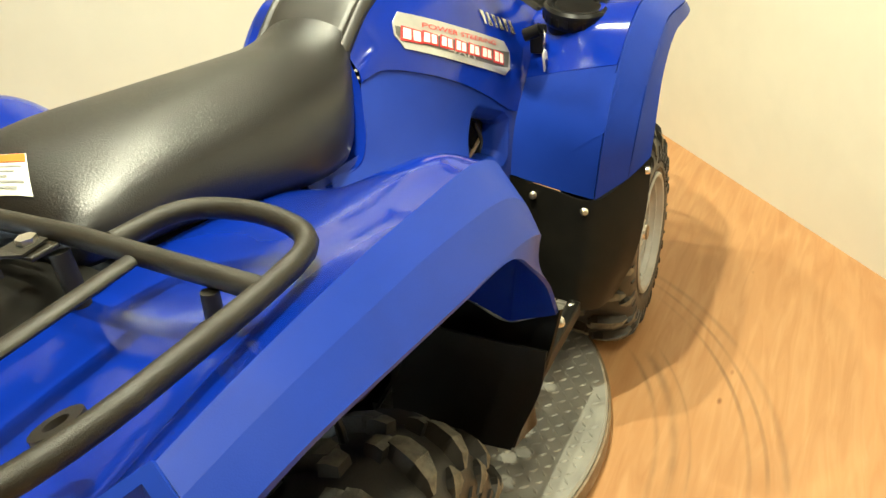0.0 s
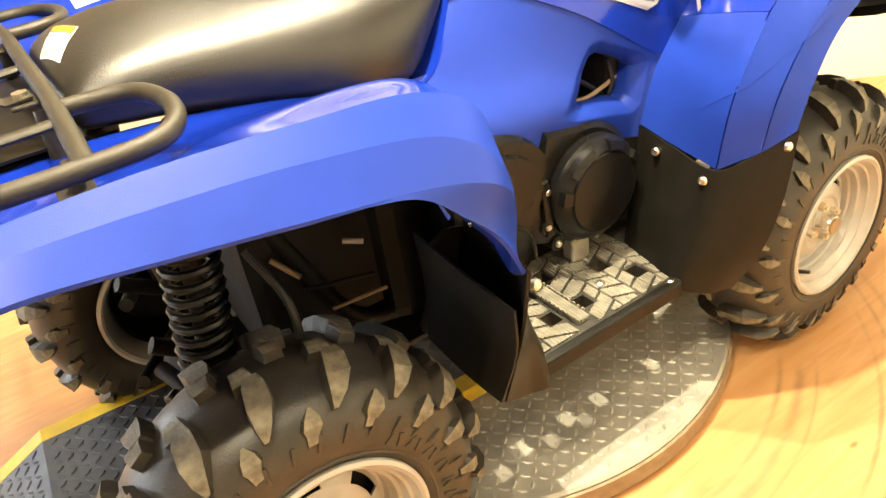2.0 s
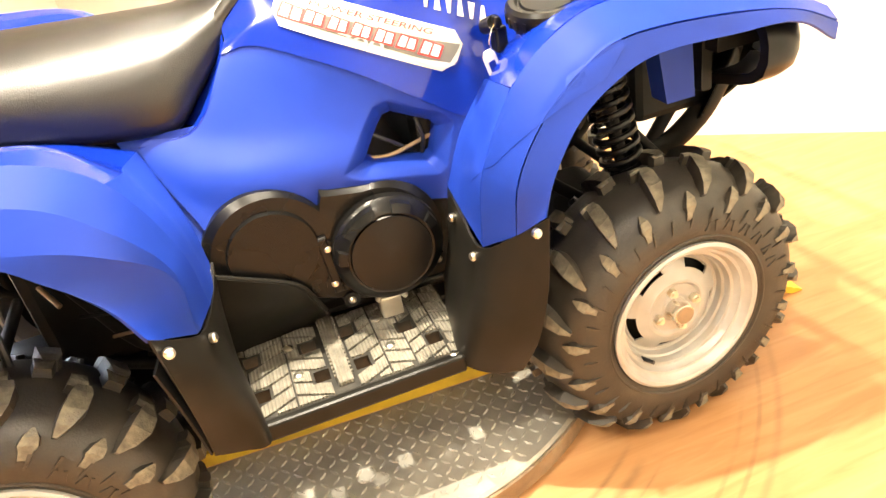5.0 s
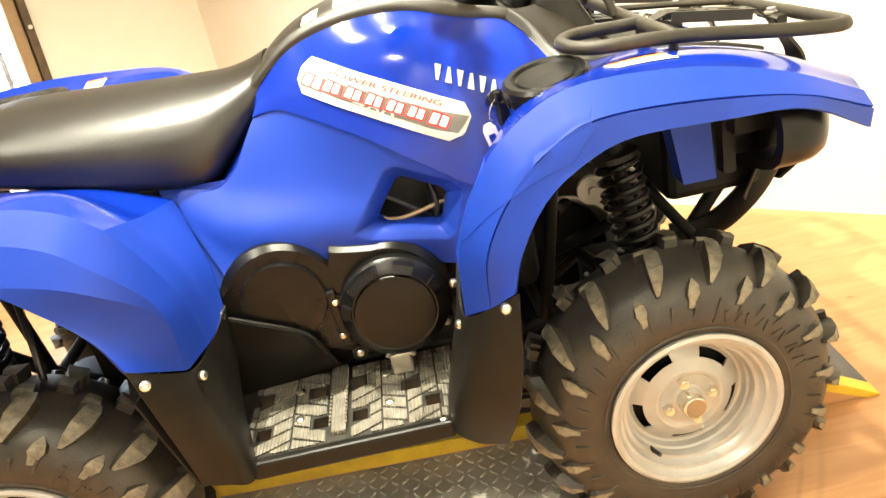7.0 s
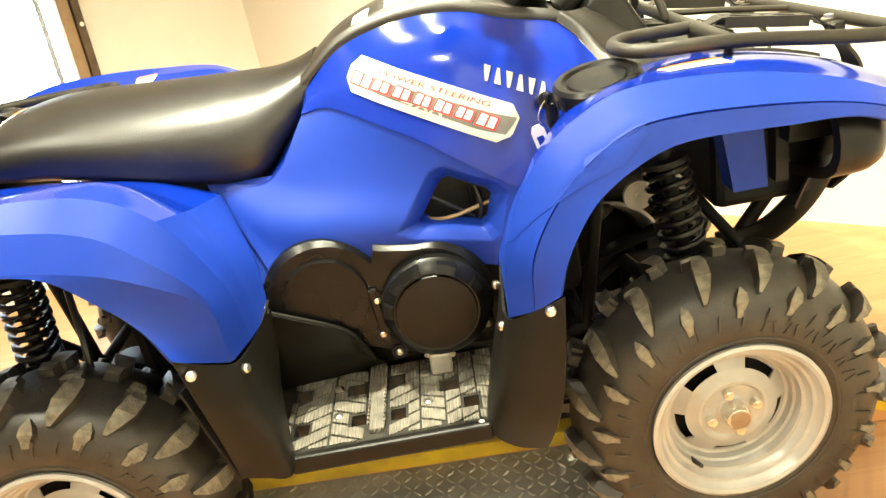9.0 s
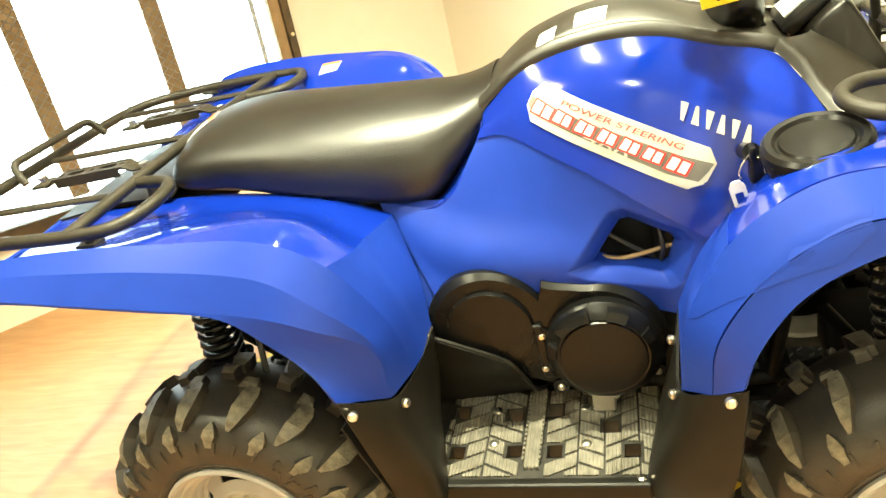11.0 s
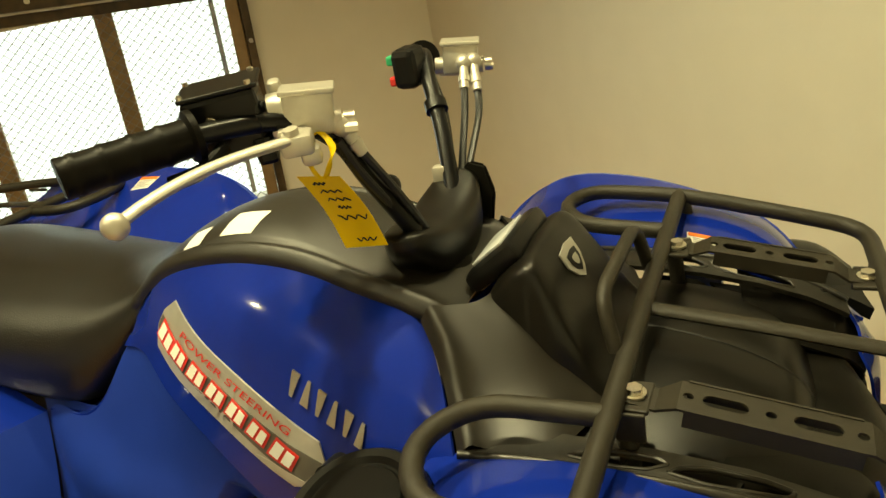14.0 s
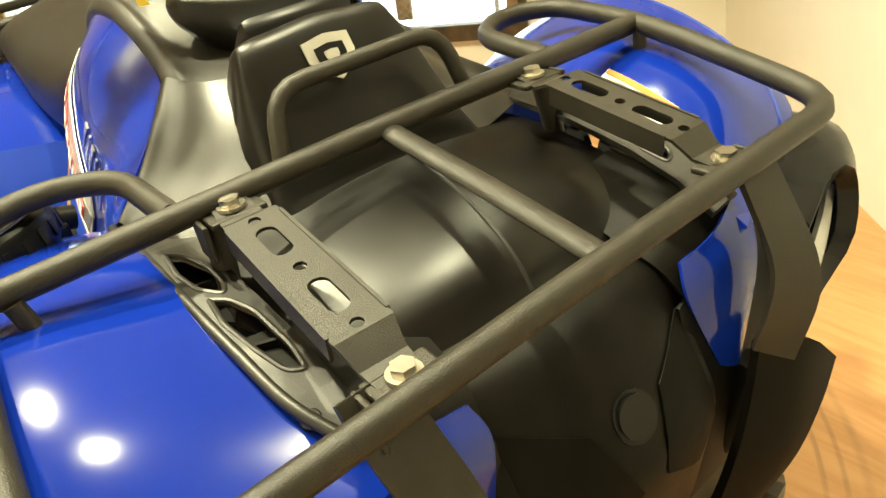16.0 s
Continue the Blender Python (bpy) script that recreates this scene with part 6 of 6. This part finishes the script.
# under the rear fender: inner blue panel, tail piece and its brace
bm = bmesh.new()
plate(bm, [(-.198, .862), (-.192, .788), (-.177, .720), (-.070, .724), (-.052, .775), (-.048, .862)], .004, Matrix.Translation((0, -.170, 0)) @ Matrix.Rotation(radians(90), 4, "X"), .001)
part("inner_fender_panel", bm, BLUEM, bike, "blue inner panel below the rear fender", False)
bm = bmesh.new()
plate(bm, [(-.372, .815), (-.345, .836), (-.292, .824), (-.281, .801), (-.306, .759), (-.344, .788)], .060, Matrix.Translation((0, -.205, 0)) @ Matrix.Rotation(radians(90), 4, "X"), .006)
part("tail_piece", bm, BLACKG, bike, "small black pointed tail piece", False)
bm = bmesh.new()
tube(bm, [(-.300, -.225, .822), (-.24, -.212, .796), (-.175, -.195, .758), (-.09, -.185, .735)], .0065, 8, 6)
part("tail_brace", bm, FRAME, bike, "thin black tail brace")

# the price tag on the brake lever
tag = tagged(new("price_tag"), "yellow card price tag with handwriting, tied to the brake lever", "price tag")
A_, B_, C_, D_ = Vector((.942, -.132, 1.172)), Vector((1.004, -.140, 1.174)), Vector((1.023, -.104, 1.075)), Vector((.962, -.100, 1.068))
nrm_ = (B_ - A_).cross(D_ - A_).normalized()
def tg(u, v, lift=0.0):
    bow = .006 * math.sin(math.pi * v)
    return (A_ * (1 - u) + B_ * u) * (1 - v) + (D_ * (1 - u) + C_ * u) * v - nrm_ * (bow - lift)
if nrm_.y > 0:
    nrm_ = -nrm_
bm = bmesh.new()
g_ = [[bm.verts.new(tg(i / 6, j / 8)) for i in range(7)] for j in range(9)]
for j in range(8):
    for i in range(6):
        bm.faces.new((g_[j][i], g_[j][i + 1], g_[j + 1][i + 1], g_[j + 1][i]))
part("card", shell(bm, .0008), TAGM, tag, "yellow card")
rnd = random.Random(3)
for j, (v, u0, u1) in enumerate(((.10, .25, .55), (.22, .25, .75), (.34, .28, .80), (.46, .40, .68), (.60, .25, .92), (.90, .40, .85))):
    bm = bmesh.new()
    n_ = 9
    pts = [tg(u0 + (u1 - u0) * k / n_, v + (.022 if j != 4 else .035) * math.sin(k * 2.1 + j) * rnd.uniform(.6, 1.2), .0016) for k in range(n_ + 1)]
    tube(bm, pts, .0009, 5, 3)
    part("ink_line", bm, INK, tag, "illegible handwriting")
bm = bmesh.new()
tube(bm, [tg(.50, .02), (.972, -.142, 1.186), (.968, -.140, 1.206), (.984, -.132, 1.222), (1.002, -.138, 1.208), (.998, -.144, 1.190), tg(.66, .02)], .0042, 8, 6, flat=.4)
part("tie", bm, TAGM, tag, "yellow paper tie")

# ---------------------------------------------------------------- front lid creases and side vents
lid_tree = tree_of(find("front_lid"))
seam = []
for k in range(25):
    x = 1.215 + .26 * k / 24
    hit = lid_tree.ray_cast(Vector((x, .035 - .14 * (x - 1.215), 1.3)), Vector((0, 0, -1)))[0]
    if hit:
        seam.append(hit + Vector((0, 0, .0004)))
bm = bmesh.new()
tube(bm, seam, .0022, 6, 1, flat=.5)
part("lid_seam", bm, INK, bike, "panel seam")
VENT_Z = [(1.12, .902), (1.15, .904), (1.24, .906), (1.335, .899), (1.415, .887), (1.475, .870), (1.54, .846)]
VENT_OUT = [(1.138, -.244), (1.23, -.240), (1.335, -.237), (1.415, -.231), (1.475, -.223), (1.520, -.205)]
VENT_IN = [(1.522, -.176), (1.48, -.184), (1.42, -.186), (1.335, -.190), (1.24, -.192), (1.150, -.198)]
VENT_HOLES = [[(1.250, -.226), (1.262, -.214), (1.296, -.203), (1.332, -.203), (1.345, -.209), (1.326, -.224), (1.290, -.229)],
              [(1.345, -.222), (1.354, -.209), (1.380, -.199), (1.430, -.195), (1.456, -.197), (1.450, -.210), (1.420, -.219), (1.380, -.225)]]


def vent_z(x):
    for (a, za), (b, zb) in zip(VENT_Z, VENT_Z[1:]):
        if x <= b:
            return za + (zb - za) * (x - a) / (b - a)
    return VENT_Z[-1][1]


for s in (-1, 1):
    bm = bmesh.new()
    rim_edges = []
    for ring in [VENT_OUT + VENT_IN] + VENT_HOLES:
        vs = [bm.verts.new((x, y, 0)) for x, y in ring]
        rim_edges += [bm.edges.new((vs[k], vs[(k + 1) % len(vs)])) for k in range(len(vs))]
    bmesh.ops.triangle_fill(bm, use_beauty=True, edges=rim_edges)
    for c in (1.18, 1.21, 1.24, 1.27, 1.30, 1.335, 1.36, 1.39, 1.415, 1.445, 1.475, 1.50):
        bmesh.ops.bisect_plane(bm, geom=bm.verts[:] + bm.edges[:] + bm.faces[:], plane_co=(c, 0, 0), plane_no=(1, 0, 0))
    bmesh.ops.recalc_face_normals(bm, faces=bm.faces[:])
    if sum(f.normal.z for f in bm.faces) < 0:
        bmesh.ops.reverse_faces(bm, faces=bm.faces[:])
    for v in bm.verts:
        v.co.z = vent_z(v.co.x) - .10 * max(0, v.co.y + .222)
    shell(bm, .007)
    bm.transform(Matrix.Diagonal((1, -s, 1, 1)))
    if s > 0:
        bmesh.ops.reverse_faces(bm, faces=bm.faces[:])
    vent = part("side_vent", bm, COVERM, bike, "long black side vent frame with two openings", smooth=False)
    bm = bmesh.new()
    tube(bm, [(x, -s * y, vent_z(x) - .001) for x, y in VENT_OUT], .0052, 10, 8)
    part("vent_rim", bm, COVERM, vent, "rolled satin rim along the fender")
    for ring in VENT_HOLES:
        bm = bmesh.new()
        pipe(bm, [(x, -s * y, vent_z(x) - .10 * max(0, y + .222) - .001) for x, y in ring + ring[:1]], .0028, .006, 8)
        part("vent_lip", bm, COVERM, vent)
        bm = bmesh.new()
        bm.faces.new([bm.verts.new((x, -s * y, vent_z(x) - .034)) for x, y in ring])
        part("vent_floor", shell(bm, .004), FRAME, vent, smooth=False)
    for x, y0, y1 in ((1.300, -.226, -.204), (1.405, -.221, -.197)):
        bm = bmesh.new()
        box(bm, x, -s * (y0 + y1) / 2, vent_z(x) - .018, .004, y1 - y0, .014, Matrix.Rotation(radians(s * 22), 4, "Z"))
        part("vent_divider", bm, BLACK, vent, smooth=False)
    bm = bmesh.new()
    lathe(bm, [(.0, -.004), (.011, -.004), (.011, .002), (.008, .004), (.007, .002), (.0, .002)], 20)
    bm.transform(Matrix.Translation((1.498, -s * -.154, .829)) @ Matrix.Rotation(radians(25), 4, "Y") @ Matrix.Rotation(radians(90), 4, "X"))
    part("push_clip", bm, BLACKG, bike, "round black push clip")
    bolt("panel_bolt", bike, (1.49, s * .215, .858), (.4, 0, 1), .009, .006, BLACKG)

# ---------------------------------------------------------------- turntable, track and ramps
table = tagged(new("turntable"), "round steel tread-plate turntable with a wooden rim on the floor", "turntable")
TC, TR_, TZ = Vector((.655, .10, 0)), .632, .066
bm = bmesh.new()
rings = lathe(bm, [(0.0, TZ), (TR_ - .006, TZ), (TR_, TZ - .006), (TR_, .008), (TR_ - .01, .002), (0, .002)], 120)
bm.transform(Matrix.Translation(TC) @ Matrix.Rotation(radians(90), 4, "X") @ Matrix.Diagonal((1, 1, 1, 1)))
for v in bm.verts:
    v.co.z = abs(v.co.z)
bmesh.ops.remove_doubles(bm, verts=bm.verts[:], dist=1e-5)
bmesh.ops.recalc_face_normals(bm, faces=bm.faces[:])
part("disc", bm, PLATE, table, "worn steel tread-plate disc")
bm = bmesh.new()
rings = lathe(bm, [(TR_ + .001, .012), (TR_ + .007, .012), (TR_ + .007, TZ - .010), (TR_ + .001, TZ - .010), (TR_ + .001, .012)], 120)
bm.transform(Matrix.Translation(TC) @ Matrix.Rotation(radians(90), 4, "X"))
for v in bm.verts:
    v.co.z = abs(v.co.z)
bmesh.ops.recalc_face_normals(bm, faces=bm.faces[:])
part("rim_band", bm, EDGE, table, "worn dark rim band")


def treads(inside_area, to_world, pitch=.0250, size=.0122):
    """Raised lozenges in alternating directions, as one mesh."""
    V, F = [], []
    for i in range(-90, 91):
        for j in range(-60, 61):
            x, y = i * pitch, j * pitch
            if not inside_area(x, y):
                continue
            d = (i + j) % 2
            ang = radians(45 if d else -45)
            c, s_ = math.cos(ang), math.sin(ang)
            k = len(V)
            for lx, ly, lz in ((-size, 0, 0), (0, -size * .36, 0), (size, 0, 0), (0, size * .36, 0), (-size * .55, 0, .0030), (size * .55, 0, .0030)):
                V.append(to_world @ Vector((x + lx * c - ly * s_, y + lx * s_ + ly * c, lz)))
            F += [(k, k + 1, k + 4), (k + 1, k + 5, k + 4), (k + 1, k + 2, k + 5), (k + 2, k + 3, k + 5), (k + 3, k + 4, k + 5), (k + 3, k, k + 4)]
    me = bpy.data.meshes.new("tread_pattern")
    me.from_pydata([tuple(v) for v in V], [], F)
    return me


ta = radians(-2.5)
TM = Matrix.Translation((.62, .078, 0)) @ Matrix.Rotation(ta, 4, "Z")
TWID, TTOP = .264, .105
inv = TM.inverted()
def on_disc(x, y):
    if math.hypot(x, y) > TR_ - .02:
        return False
    q = inv @ (TC + Matrix.Rotation(ta, 3, "Z") @ Vector((x, y, 0)))
    return abs(q.y) > TWID - .01
ob = new("tread_pattern", treads(on_disc, Matrix.Translation(TC + Vector((0, 0, TZ))) @ Matrix.Rotation(ta, 4, "Z")))
ob.data.materials.append(PLATE)
ob.parent = table
tagged(ob, "raised tread lozenges", kind="stuff")

track = tagged(new("lift_track"), "dark tread-plate track with yellow painted edges and end ramps", "platform")
LF, LR = .97, 1.0   # half length of the flat part, to the front and rear
bm = bmesh.new()
prof = [(-1.205, .003), (-LR, TTOP), (LF, TTOP), (1.17, .003)]
yw = TWID - .045
for (x0, z0), (x1, z1) in zip(prof, prof[1:]):
    vs = [bm.verts.new(p) for p in ((x0, -yw, z0), (x1, -yw, z1), (x1, yw, z1), (x0, yw, z0))]
    bm.faces.new(vs)
bmesh.ops.remove_doubles(bm, verts=bm.verts[:], dist=1e-5)
shell(bm, .008)
bm.transform(TM)
part("deck", bm, TREADB, track, "dark worn tread-plate deck", smooth=False)
for s in (-1, 1):
    bm = bmesh.new()
    for (x0, z0), (x1, z1) in zip(prof, prof[1:]):
        vs = [bm.verts.new(p) for p in ((x0, s * yw, z0 + .001), (x1, s * yw, z1 + .001), (x1, s * TWID, z1 + .001), (x0, s * TWID, z0 + .001))]
        bm.faces.new(vs if s > 0 else vs[::-1])
    bmesh.ops.remove_doubles(bm, verts=bm.verts[:], dist=1e-5)
    shell(bm, .009)
    bm.transform(TM)
    part("yellow_edge", bm, YELLOW, track, "yellow painted edge strip", smooth=False)
    bm = bmesh.new()
    plate(bm, [(-1.205, .001), (-1.175, .001), (-LR, TTOP - .034), (LF, TTOP - .034), (1.14, .001), (1.17, .001), (LF, TTOP - .002), (-LR, TTOP - .002)], .004, TM @ Matrix.Translation((0, s * (TWID - .001) + .002, 0)) @ Matrix.Rotation(radians(90), 4, "X"))
    part("yellow_lip", bm, YELLOW, track, "yellow folded edge lip", smooth=False)
    bm = bmesh.new()
    plate(bm, [(-1.195, .002), (1.16, .002), (LF, TTOP - .030), (-LR, TTOP - .030)], .016, TM @ Matrix.Translation((0, s * (TWID - .010) + .008, 0)) @ Matrix.Rotation(radians(90), 4, "X"))
    part("side_board", bm, PLY, track, "plywood side board", smooth=False)
a0 = math.atan2(TTOP - .003, 1.205 - LR)
for nm, mtx, fn in (("deck_treads", TM @ Matrix.Translation((0, 0, TTOP)), lambda x, y: -LR + .01 < x < LF - .01 and abs(y) < yw - .012),
                    ("ramp_treads", TM @ Matrix.Translation((-LR, 0, TTOP)) @ Matrix.Rotation(-a0, 4, "Y"), lambda x, y: -.255 < x < -.012 and abs(y) < yw - .012)):
    ob = new(nm, treads(fn, mtx))
    ob.data.materials.append(TREADB)
    ob.parent = track
    tagged(ob, "raised tread lozenges", kind="stuff")
for x, y in ((-.72, .245), (-.30, .245), (.3, .245), (-.72, -.245), (.2, -.245)):
    bm = bmesh.new()
    rod(bm, (x, y, TTOP), (x, y, TTOP + .004), .007, 10)
    bm.transform(TM)
    part("deck_screw", bm, STEEL, track)

# small red plug on the floor by the disc
plug = tagged(new("red_plug"), "small red plastic plug lying on the plywood floor", "plug")
bm = bmesh.new()
rod(bm, (.232, -.470, .009), (.258, -.462, .009), .009, 12, .006)
bmesh.ops.create_uvsphere(bm, u_segments=10, v_segments=8, radius=.010, matrix=Matrix.Translation((.232, -.470, .010)))
part("body", bm, REDM, plug, "red plastic body")
